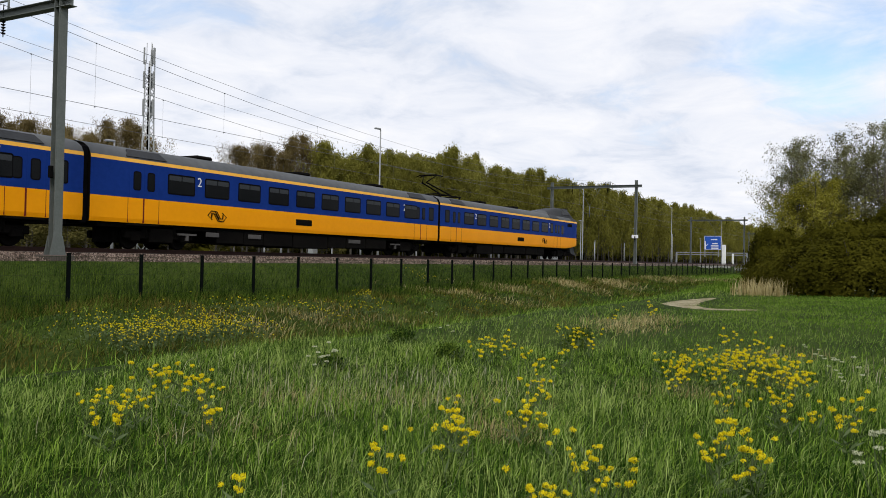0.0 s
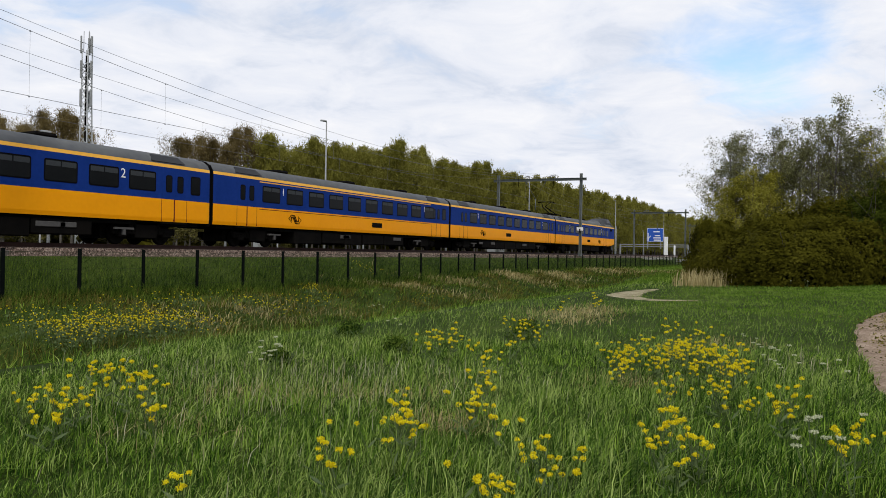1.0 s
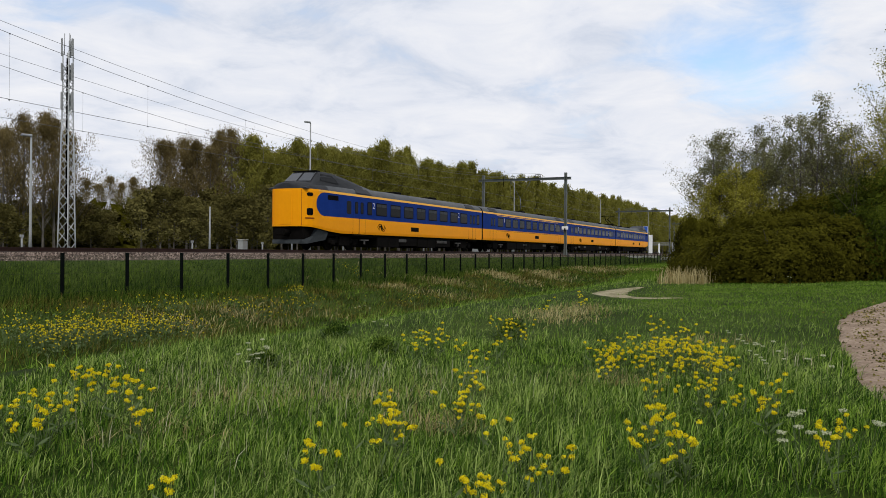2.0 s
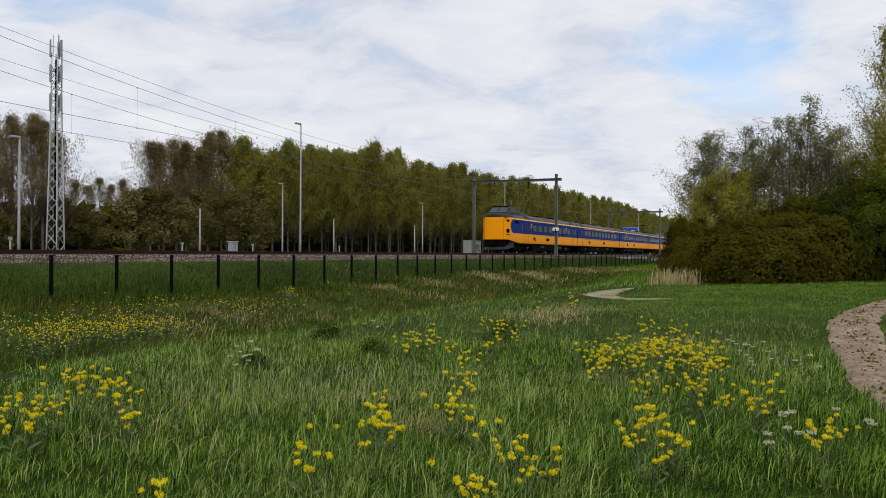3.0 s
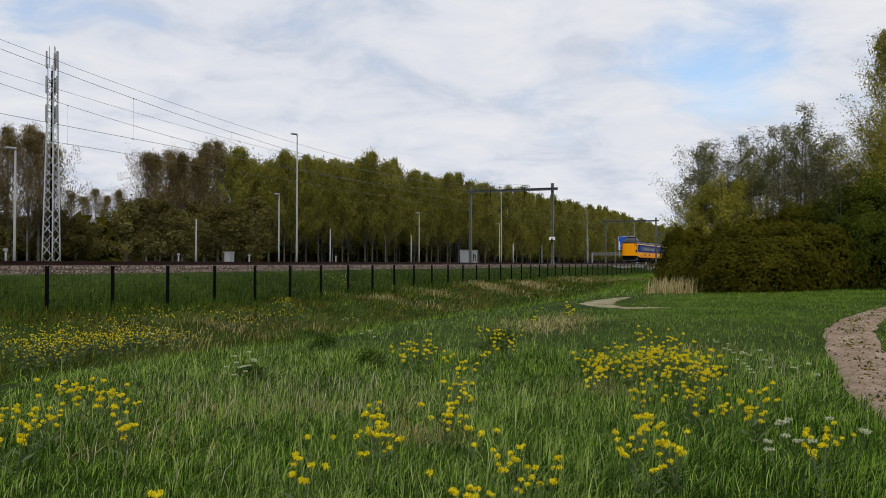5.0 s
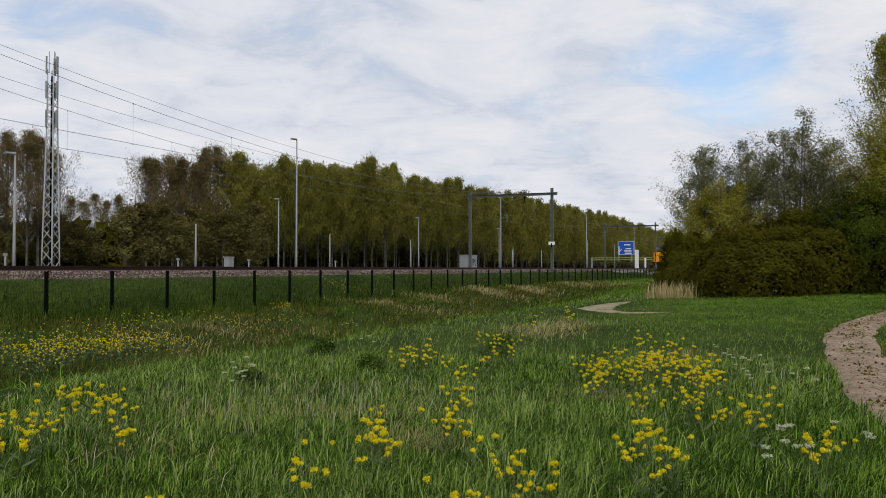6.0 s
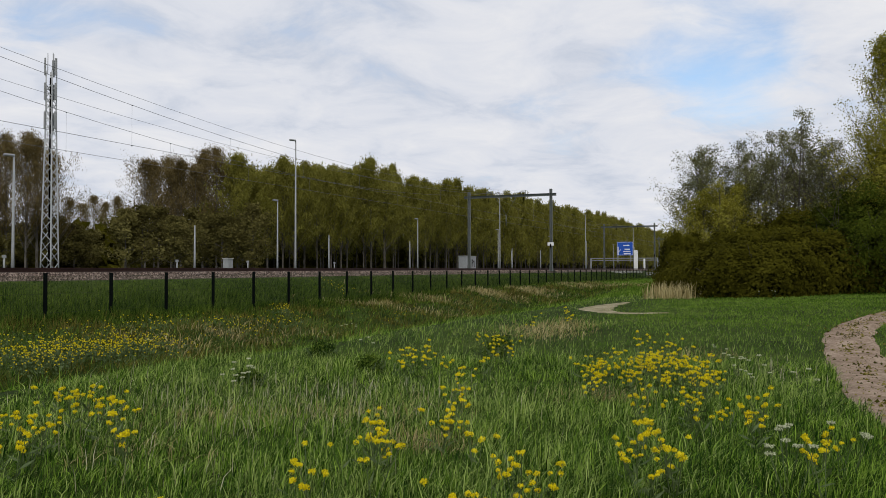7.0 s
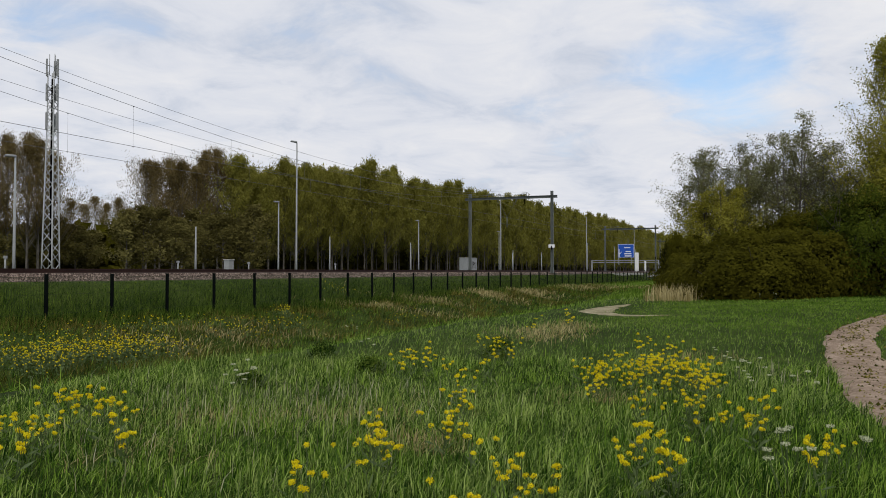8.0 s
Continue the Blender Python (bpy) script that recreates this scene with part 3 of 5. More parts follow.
def bogie(car, x):
    bm = bmesh.new()
    for y in (-1.05, 1.05):
        box(bm, x - 1.75, y - 0.1, 0.42, x + 1.75, y + 0.1, 0.72, bevel=0.04)
        for dx in (-1.25, 1.25):
            box(bm, x + dx - 0.22, y - 0.16, 0.30, x + dx + 0.22, y + 0.16, 0.62, bevel=0.05)
            tube(bm, [(x + dx * 0.6, y, 0.5), (x + dx * 0.6, y, 0.95)], 0.12, 8)
    box(bm, x - 0.6, -1.2, 0.30, x + 0.6, 1.2, 0.95)
    box(bm, x - 1.9, -0.6, 0.25, x + 1.9, 0.6, 0.95)
    part("bogie_frame", bm, M_DARK, car)
    for dx in (-1.25, 1.25):
        for y in (-0.75, 0.75):
            if "wheel" not in SHARED:
                bm = bmesh.new()
                tube(bm, [(0, -0.08, 0), (0, -0.02, 0), (0, 0.02, 0), (0, 0.08, 0)], [0.43, 0.46, 0.46, 0.46], 24)
                tube(bm, [(0, -0.12, 0), (0, 0.12, 0)], 0.12, 12)
                w = part("wheel", bm, M_DARK, car, m=pose(x + dx, y, 0.46))
                SHARED["wheel"] = w.data
            else:
                part("wheel", SHARED["wheel"], None, car, m=pose(x + dx, y, 0.46))


def underframe(car, x0, x1, rng):
    bm = bmesh.new()
    box(bm, x0 + 0.5, -1.2, 0.85, x1 - 0.5, 1.2, 1.02)
    u = x0 + 6.6
    while u < x1 - 7.5:
        w = rng.uniform(1.2, 2.8)
        box(bm, u, -1.32, rng.uniform(0.22, 0.36), u + w, 1.32, 0.9, 0, 0.03)
        u += w + rng.uniform(0.03, 0.2)
    part("underfloor_equipment", bm, M_DARK, car, "black underfloor equipment boxes")
    for k in range(3):
        a = x0 + rng.uniform(5, 20)
        part("equipment_box", box(bmesh.new(), a, -1.36, 0.60, a + rng.uniform(0.6, 1.4), -1.30, 0.80, 0, 0.02), M_GREYBOX, car, "small grey equipment box")
    for s in (x0 + 4.9, x1 - 4.9):
        bm = bmesh.new()
        box(bm, s - 0.5, -1.32, 0.62, s + 0.5, -1.22, 0.70)
        box(bm, s - 0.06, -1.32, 0.40, s + 0.06, -1.22, 0.62)
        part("brake_hanger", bm, M_GREYBOX, car)


def roof_items(car, x0, x1, spots):
    for u, w in spots:
        bm = bmesh.new()
        box(bm, u - w / 2, -0.6, 4.0, u + w / 2, 0.6, 4.2, 0, 0.08)
        part("roof_vent", bm, M_DARK, car, "black roof ventilator")
    for u in (x0 + 2.6, x1 - 2.6):
        for s in (-1, 1):
            bm = bmesh.new()
            f = [bm.verts.new(c) for c in ((u - 1.0, s * 1.44, 3.60), (u + 1.0, s * 1.44, 3.60), (u + 0.8, s * 1.16, 3.90), (u - 0.8, s * 1.16, 3.90))]
            bm.faces.new(f)
            g = [bm.verts.new(c) for c in ((u - 1.0, s * 1.2, 3.55), (u + 1.0, s * 1.2, 3.55), (u + 0.8, s * 0.95, 3.8), (u - 0.8, s * 0.95, 3.8))]
            for k in range(4):
                bm.faces.new((f[k], f[(k + 1) % 4], g[(k + 1) % 4], g[k]))
            bmesh.ops.recalc_face_normals(bm, faces=bm.faces)
            part("roof_grille", bm, M_COCKPIT, car, "dark louvred air intake")


def middle_car(train, x0, x1, first, rng):
    car = part("carriage", hull(x0, x1), BODY_MATS, train, "blue and yellow passenger carriage with grey roof")
    for side in (-1, 1):
        for d in (x0 + 2.45, x1 - 2.25):
            door(car, d, side)
        for k in range(10):
            x = x0 + 4.38 + k * 2.04
            side_part("window", "window", window_mesh(1.48), [M_SEAL, M_GLASS, M_PANE], car, x, side)
        side_part("small_window", "small_window", window_mesh(0.62), [M_SEAL, M_GLASS], car, x1 - 0.95, side)
        number(car, x0 + 5.38, side, "1" if first else "2")
        number(car, x0 + 22.0, side, "1" if first else "2")
        side_part("logo", "logo", logo, M_DARK, car, x0 + 6.45, side, "dark operator emblem")
        side_part("grille", "vent_grille", lambda: panel(-0.63, 0.63, 1.38, 1.68, 0.02, 0.006), M_DARK, car, x0 + (15.3 if first else 12.45), side, "dark ventilation grille")
        if first:
            side_part("class_line", "class_stripe", lambda: panel(-9.8, 9.8, 3.27, 3.32, 0.01, 0.006), M_STRIPE, car, x0 + 13.2, side, "thin yellow first class stripe")
            side_part("class_red", "lower_stripe", lambda: panel(-9.8, 9.8, 1.90, 1.93, 0.01, 0.006), M_RED, car, x0 + 13.2, side)
    for b in (x0 + 3.6, x1 - 3.6):
        bogie(car, b)
    underframe(car, x0, x1, rng)
    roof_items(car, x0, x1, [(x0 + 6.5, 1.0), (x0 + 13.5, 1.0), (x0 + 20.5, 1.0)])
    return car


def number(car, x, side, text):
    m = pose(x, -HALF - 0.006, 2.72, 90, 0, 0) if side < 0 else pose(x, HALF + 0.006, 2.72, 90, 0, 180)
    key = "text" + text
    if key not in SHARED:
        me = text_mesh(text, 0.55)
        me.materials.append(M_WHITE)
        SHARED[key] = me
    part("class_number", SHARED[key], None, car, "white class number", m)


def cab_hull(length):
    """The cab end lies at x = 0; a raised cockpit sits on the roof behind a flat yellow front."""
    bm = bmesh.new()
    xs = [0.10, 0.14, 0.22, 0.48, 0.80, 1.3, 2.4, 3.8, length - 0.12, length]
    rings = []
    for i, x in enumerate(xs):
        r = ring(bm, x, (0.35, 0.55, 0.70, 0.85, 0.95, 1, 1, 1, 1, 0.985)[i])
        if i < 7:
            rise = (0.33, 0.33, 0.33, 0.32, 0.29, 0.23, 0.10)[i]
            for v in r:
                if v.co.z < 1.25:
                    v.co.z += rise * (1.0 if v.co.z < 1.15 else 0.88)
                elif v.co.z > 3.6:
                    v.co.z = 3.55 + (v.co.z - 3.55) * (0.55 + 0.075 * i)
        rings.append(r)
    n = len(rings[0])
    for j, (a, b) in enumerate(zip(rings, rings[1:])):
        for k in range(n - 1):
            f = bm.faces.new((a[k], b[k], b[k + 1], a[k + 1]))
            idx = body_index(k, n)
            if j < 6 and idx in (1, 2) and not (k > n // 2 and j >= 3):
                idx = 0
            f.material_index = 5 if idx == 3 and j < 6 else idx
            f.smooth = 4 <= k <= n - 6
        bm.faces.new((a[n - 1], b[n - 1], b[0], a[0])).material_index = 4
    # the front: yellow up to the roof line, dark above
    r = rings[0]
    for k in range(n // 2):
        quad = [r[k], r[k + 1], r[n - 2 - k], r[n - 1 - k]]
        if len(set(quad)) == 4:
            f = bm.faces.new(quad)
        else:
            f = bm.faces.new(list(dict.fromkeys(quad)))
        f.material_index = 0 if k < 4 else 5
    f = bm.faces.new(rings[-1][::-1])
    f.material_index = 4
    bmesh.ops.recalc_face_normals(bm, faces=bm.faces)
    return bm


def cockpit_dome():
    """The raised drivers' cabin on the roof."""
    bm = bmesh.new()
    spec = [  # x, half width at foot, half width at top, foot z, top z
        (0.25, 1.30, 1.20, 3.50, 3.62), (1.15, 1.28, 1.00, 3.55, 3.95), (2.05, 1.24, 0.86, 3.6, 4.62), (2.5, 1.22, 0.84, 3.6, 4.70),
        (4.0, 1.20, 0.82, 3.6, 4.66), (5.2, 1.20, 0.82, 3.6, 4.52), (7.2, 1.18, 0.72, 3.6, 4.25), (9.4, 1.10, 0.5, 3.7, 4.06)]
    rings = []
    for x, w0, w1, z0, z1 in spec:
        zm = z0 + (z1 - z0) * 0.72
        wm = w0 + (w1 - w0) * 0.55
        pts = [(-w0, z0), (-wm, zm), (-w1, z1 - 0.04), (-w1 * 0.5, z1), (w1 * 0.5, z1), (w1, z1 - 0.04), (wm, zm), (w0, z0)]
        rings.append([bm.verts.new((x, y, z)) for y, z in pts])
    for j, (a, b) in enumerate(zip(rings, rings[1:])):
        for k in range(7):
            f = bm.faces.new((a[k], b[k], b[k + 1], a[k + 1]))
            f.smooth = j > 3
            f.material_index = 1 if j > 5 else 0
    bm.faces.new(rings[0][::-1])
    bm.faces.new(rings[-1])
    bmesh.ops.recalc_face_normals(bm, faces=bm.faces)
    return bm


def cab_car(train, m, rng, pantograph):
    L = 27.05
    car = part("carriage", cab_hull(L), BODY_MATS, train, "yellow-fronted driving carriage with raised cockpit", m)
    part("cockpit", cockpit_dome(), [M_COCKPIT, M_ROOF], car, "dark grey raised drivers' cockpit")
    # windscreen and side panes
    bm = bmesh.new()
    for s in (-1, 1):
        q = [(1.24, s * 0.06, 4.02), (1.24, s * 0.92, 4.0), (1.98, s * 0.80, 4.58), (1.98, s * 0.06, 4.60)]
        f = [bm.verts.new(Vector(c) + Vector((-0.03, 0, 0.04))) for c in q]
        g = [bm.verts.new(Vector(c) + Vector((0.05, 0, -0.05))) for c in q]
        bm.faces.new(f)
        for k in range(4):
            bm.faces.new((f[k], f[(k + 1) % 4], g[(k + 1) % 4], g[k]))
    bmesh.ops.recalc_face_normals(bm, faces=bm.faces)
    part("windscreen", bm, M_SCREEN, car, "two slanted windscreen panes")
    bm = bmesh.new()
    for s in (-1, 1):
        q = [(1.95, s * 1.13, 4.10), (4.0, s * 1.12, 4.04), (3.5, s * 0.94, 4.52), (2.2, s * 0.95, 4.52)]
        f = [bm.verts.new(c) for c in q]
        g = [bm.verts.new((x, y - s * 0.1, z)) for x, y, z in q]
        bm.faces.new(f)
        for k in range(4):
            bm.faces.new((f[k], f[(k + 1) % 4], g[(k + 1) % 4], g[k]))
    bmesh.ops.recalc_face_normals(bm, faces=bm.faces)
    part("cab_side_window", bm, M_GLASS, car)
    bm = bmesh.new()
    box(bm, 1.92, -0.84, 4.66, 2.4, 0.84, 4.72, 0, 0.02)
    part("visor", bm, M_DARK, car)
    for side in (-1, 1):
        def patch():
            b2 = bmesh.new()
            pts = []
            for k in range(13):
                a = radians(90 + 15 * k)
                pts.append((1.9 + 0.82 * math.cos(a) - 2.4, 2.69 + 0.69 * math.sin(a)))
            f = [b2.verts.new((x, -0.004, z)) for x, z in pts + [(0.02, 2.0), (0.02, 3.38)]]
            b2.faces.new(f)
            g = [b2.verts.new((v.co.x, 0.01, v.co.z)) for v in f]
            for k in range(len(f)):
                b2.faces.new((f[k], f[(k + 1) % len(f)], g[(k + 1) % len(f)], g[k]))
            bmesh.ops.recalc_face_normals(b2, faces=b2.faces)
            return b2
        if side < 0:
            side_part("nose_patch", "blue_end", patch, M_BLUE, car, 2.4, side)
            side_part("nose_stripe", "end_stripe", lambda: panel(-1.1, 0.0, 3.40, 3.51, 0.01, 0.003), M_STRIPE, car, 2.4, side)
        side_part("cab_grille", "cab_grille", lambda: panel(-0.6, 0.6, 2.98, 3.26, 0.02, 0.008), M_DARK, car, 2.85, side, "dark air grille")
        side_part("cab_pane", "cab_door_window", lambda: panel(-0.27, 0.27, 2.25, 3.05, 0.12, 0.008), M_GLASS, car, 4.7, side)
        door(car, 5.95, side)
        side_part("small_window", "small_window", window_mesh(0.62), [M_SEAL, M_GLASS], car, 7.28, side)
        for k in range(8):
            side_part("window", "window", window_mesh(1.48), [M_SEAL, M_GLASS, M_PANE], car, 8.88 + k * 2.01, side)
        number(car, 7.82, side, "2")
        number(car, 21.9, side, "2")
        door(car, L - 2.25, side)
        side_part("small_window", "small_window", window_mesh(0.62), [M_SEAL, M_GLASS], car, L - 0.95, side)
        side_part("logo", "logo", logo, M_DARK, car, 8.9, side, "dark operator emblem")
        side_part("grille", "vent_grille", lambda: panel(-0.63, 0.63, 1.38, 1.68, 0.02, 0.006), M_DARK, car, 13.9, side, "dark ventilation grille")
        turn = -25 if side < 0 else -155
        for key, label, z0, z1, w in (("headlight", "dark headlight recess", 2.0, 2.4, 0.2), ("upper_lamp", "dark upper lamp recess", 3.1, 3.3, 0.2), ("red_bar", "red reflector bar", 1.80, 1.86, 0.3)):
            part(key, panel(-w, w, z0, z1, 0.03 if key == "red_bar" else 0.09, 0.02), M_RED if key == "red_bar" else M_SEAL, car, label, pose(0.62, side * 1.300, 0, 0, 0, turn))
    # front details
    bm = bmesh.new()
    box(bm, 0.08, -0.42, 1.45, 0.13, 0.42, 3.40, 0, 0.01)
    part("gangway_door", bm, M_YELLOW, car, "closed yellow gangway door")
    for side in (-1, 1):
        part("panel_gap", tube(bmesh.new(), [(0.195, side * 1.015, 1.4), (0.195, side * 1.015, 3.5)], 0.012, 4), M_RED, car)
    bm = bmesh.new()
    box(bm, 0.35, -1.05, 0.62, 2.8, 1.05, 1.30)
    tube(bm, [(-0.45, 0, 1.0), (0.4, 0, 1.0)], [0.16, 0.2], 8)
    box(bm, -0.55, -0.3, 0.82, -0.35, 0.3, 1.2, 0, 0.04)
    part("coupler", bm, M_DARK, car, "black automatic coupler and nose frame")
    bm = bmesh.new()
    a = [bm.verts.new(c) for c in ((0.1, -0.9, 0.36), (0.5, -1.22, 0.36), (2.2, -1.34, 0.60), (2.5, -1.34, 1.03), (1.5, -1.34, 1.36), (1.1, -1.25, 0.80), (0.2, -1.0, 0.55))]
    bm.faces.new(a)
    b = [bm.verts.new((v.co.x, -v.co.y, v.co.z)) for v in a]
    bm.faces.new(b[::-1])
    for k in range(len(a)):
        bm.faces.new((a[k], b[k], b[(k + 1) % len(a)], a[(k + 1) % len(a)]))
    bmesh.ops.recalc_face_normals(bm, faces=bm.faces)
    part("snow_plough", bm, M_PLOUGH, car, "grey snow plough")
    for b_x in (4.6, L - 3.6):
        bogie(car, b_x)
    underframe(car, 2.0, L, rng)
    roof_items(car, 4.0, L, [(13.0, 1.0), (19.0, 1.0)])
    if pantograph:
        bm = bmesh.new()
        for y in (-0.6, 0.6):
            tube(bm, [(L - 4.4, y, 4.2), (L - 1.2, y, 4.2)], 0.05)
            for u in (L - 4.2, L - 1.4):
                tube(bm, [(u, y, 3.95), (u, y, 4.22)], 0.07)
        for u in (L - 4.3, L - 2.6, L - 1.3):
            tube(bm, [(u, -0.6, 4.22), (u, 0.6, 4.22)], 0.05)
        for y in (-1, 1):
            tube(bm, [(L - 3.4, y * 0.3, 4.28), (L - 0.3, y * 0.18, 4.9)], 0.05)
            tube(bm, [(L - 0.3, y * 0.12, 4.9), (L - 1.0, y * 0.5, 5.42)], 0.035)
        for u in (L - 1.2, L - 0.8):
            tube(bm, [(u, -0.9, 5.36), (u, -0.6, 5.46), (u, 0.6, 5.46), (u, 0.9, 5.36)], 0.035)
        part("pantograph", bm, M_DARK, car, "raised black pantograph")
    return car


def build_train():
    rng = random.Random(4)
    train = thing("train", "blue and yellow four-carriage electric intercity train running on the track", "train", pose(0, TRACK_Y, RAIL_Z))
    cab_car(train, pose(0, 0, 0), rng, False)
    middle_car(train, 27.30, 53.50, True, rng)
    middle_car(train, 53.80, 80.0, False, rng)
    cab_car(train, pose(107.3, 0, 0, 0, 0, 180), rng, True)
    for x in (27.17, 53.65, 80.13):
        bm = bmesh.new()
        box(bm, x - 0.16, -1.3, 0.9, x + 0.16, 1.3, 3.8, 0, 0.05)
        part("gangway", bm, M_SEAL, train, "black rubber gangway bellows")
    return train


train = build_train()


# ---- fence ----
def build_fence():
    fence = thing("fence", "dark green steel mesh fence with square posts along the embankment", "fence")
    bm = bmesh.new()
    box(bm, -0.042, -0.042, -0.6, 0.042, 0.042, 1.68, 0, 0.004)
    box(bm, -0.046, -0.046, 1.68, 0.046, 0.046, 1.70)
    post_me, panel_me = None, None
    wires = bmesh.new()
    for k in range(47):
        x = 0.07 + k * 0.05
        box(wires, x - 0.0017, -0.0017, 0.0, x + 0.0017, 0.0017, 1.62)
    for z in [0.03, 0.55, 1.1, 1.6]:
        box(wires, 0.03, -0.011, z - 0.003, 2.42, -0.004, z + 0.003)
        box(wires, 0.03, 0.004, z - 0.004, 2.42, 0.011, z + 0.004)
    for k in range(-4, 46):
        x = 16.9 + 2.445 * k
        m = pose(x, FENCE_Y, -0.19)
        if post_me is None:
            o = part("post", bm, M_FENCE, fence, m=m)
            post_me = o.data
            o = part("mesh_panel", wires, M_MESH, fence, m=m)
            panel_me = o.data
        else:
            part("post", post_me, None, fence, m=m)
            part("mesh_panel", panel_me, None, fence, m=m)


build_fence()


# ---- trees ----
def branch_points(rng, p0, d, length, bend, n=5):
    pts = [Vector(p0)]
    d = Vector(d).normalized()
    for _ in range(n):
        d = (d + Vector((rng.uniform(-1, 1), rng.uniform(-1, 1), rng.uniform(-0.6, 1))) * bend).normalized()
        pts.append(pts[-1] + d * (length / n))
    return pts


def leaf_cloud(rng, centres, per, spread, size, facing=None, jitter=0.8, upright=0.0, slim=1.0):
    """Small leaf blades scattered round the given twig points; facing: the way out of the crown at each point."""
    c = np.repeat(np.asarray(centres, float), per, 0)
    n = len(c)
    c = c + rng.uniform(-1.6, 1.6, (n, 3)) * spread
    if facing is None:
        normal = rng.normal(0, 1, (n, 3))
    else:
        normal = np.repeat(np.asarray(facing, float), per, 0) + rng.normal(0, jitter, (n, 3))
    normal /= np.linalg.norm(normal, axis=1)[:, None]
    a = rng.normal(0, 1, (n, 3)) + np.array([0, 0, upright])
    a -= normal * (a * normal).sum(1)[:, None]
    a /= np.linalg.norm(a, axis=1)[:, None]
    b = np.cross(normal, a) * slim
    s = size * rng.uniform(0.6, 1.4, n)[:, None]
    return np.stack([c + a * s, c - a * s * 0.6 + b * s * 0.75, c - a * s * 0.8 - b * s * 0.65], 1).reshape(-1, 3)


def outward(centres, mid=0.0, lift=0.45):
    """The way out of a crown whose axis stands on the origin."""
    c = np.asarray(centres, float)
    o = np.stack([c[:, 0], c[:, 1], np.zeros(len(c))], -1)
    o /= np.maximum(np.linalg.norm(o, axis=1), 0.3)[:, None]
    o[:, 2] = lift + np.clip((c[:, 2] - mid) / max(mid, 1.0), -0.6, 0.8)
    return o / np.linalg.norm(o, axis=1)[:, None]


def tree_meshes(name, seed, height, base, radius, limbs, per, spread, size, bark, leaf, upward=1.4, trunk_r=0.16, trunks=1, sides=6, twigs=3, shape=0.6, lean=0.05, bare=False, droop=0.0, upright=0.0, slim=1.0):
    """Trunk-and-limb mesh and leaf mesh of one tree."""
    rng = random.Random(seed)
    nrng = np.random.default_rng(seed)
    bm = bmesh.new()
    centres = []
    for t in range(trunks):
        a = rng.uniform(0, 6.28)
        off = Vector((math.cos(a), math.sin(a), 0)) * (0.0 if trunks == 1 else rng.uniform(0.2, radius * 0.35))
        top = height * (1 if t == 0 else rng.uniform(0.7, 0.97))
        tp = [off + Vector((noise.noise(Vector((seed, k, t))) * lean * height * k / 8 + off.x * k * 0.12, noise.noise(Vector((seed + 9, k, t))) * lean * height * k / 8 + off.y * k * 0.12, top * k / 8)) for k in range(9)]
        tube(bm, tp, [trunk_r * (1 - 0.93 * k / 8) + 0.008 for k in range(9)], sides)
        for i in range(max(3, limbs // trunks)):
            u = base + (1 - base) * (i + rng.random()) / max(3, limbs // trunks)
            k = min(int(u * 8), 7)
            p = tp[k].lerp(tp[k + 1], u * 8 - k)
            w = (u - base) / (1 - base)
            reach = radius * (math.sin(math.pi * (0.12 + 0.88 * w) ** shape) * 0.85 + 0.18) * rng.uniform(0.6, 1.15)
            a = rng.uniform(0, 6.28)
            d = Vector((math.cos(a), math.sin(a), upward * rng.uniform(0.6, 1.2) * (0.75 + 1.1 * w * w)))
            length = reach * math.sqrt(1 + upward * upward) * 0.85
            length = min(length, max(0.75 if height > 15 else 0.5, (top - p.z) / max(0.2, d.normalized().z) * 1.02))
            bp = branch_points(rng, p, d, length, 0.16)
            r0 = max(0.012, trunk_r * 0.34 * (1 - 0.7 * u))
            if bare:
                tube(bm, [bp[0], bp[2], bp[5]], [r0, r0 * 0.68, r0 * 0.2], 3)
            else:
                tube(bm, bp, [r0 * (1 - 0.8 * q / 5) for q in range(6)], 4)
            for q in range(2, 6):
                centres.append(tuple(bp[q]))
                for _ in range(twigs):
                    tw = branch_points(rng, bp[q], (bp[q] - bp[q - 1]).normalized() + Vector((rng.uniform(-0.8, 0.8), rng.uniform(-0.8, 0.8), rng.uniform(-0.3, 0.7) - droop)), length * rng.uniform(0.14, 0.3), 0.25, 3)
                    if not bare:
                        tube(bm, tw, [max(0.005, r0 * 0.25), max(0.004, r0 * 0.2), max(0.004, r0 * 0.14), 0.003], 3)
                    centres += [tuple(tw[2]), tuple(tw[3])]
    wood = bpy.data.meshes.new(name + "_trunk")
    bm.to_mesh(wood)
    bm.free()
    wood.materials.append(bark)
    v = leaf_cloud(nrng, centres, per, spread, size, outward(centres, height * 0.55), 0.8, upright, slim)
    crown = raw_mesh(name + "_crown", v, np.arange(len(v)), 3, [leaf])
    return wood, crown


def plant(name, meshes, m, label, category, group=""):
    t = thing(name, label, category, m, group)
    part("trunk", meshes[0], None, t)
    part("crown", meshes[1], None, t)
    return t


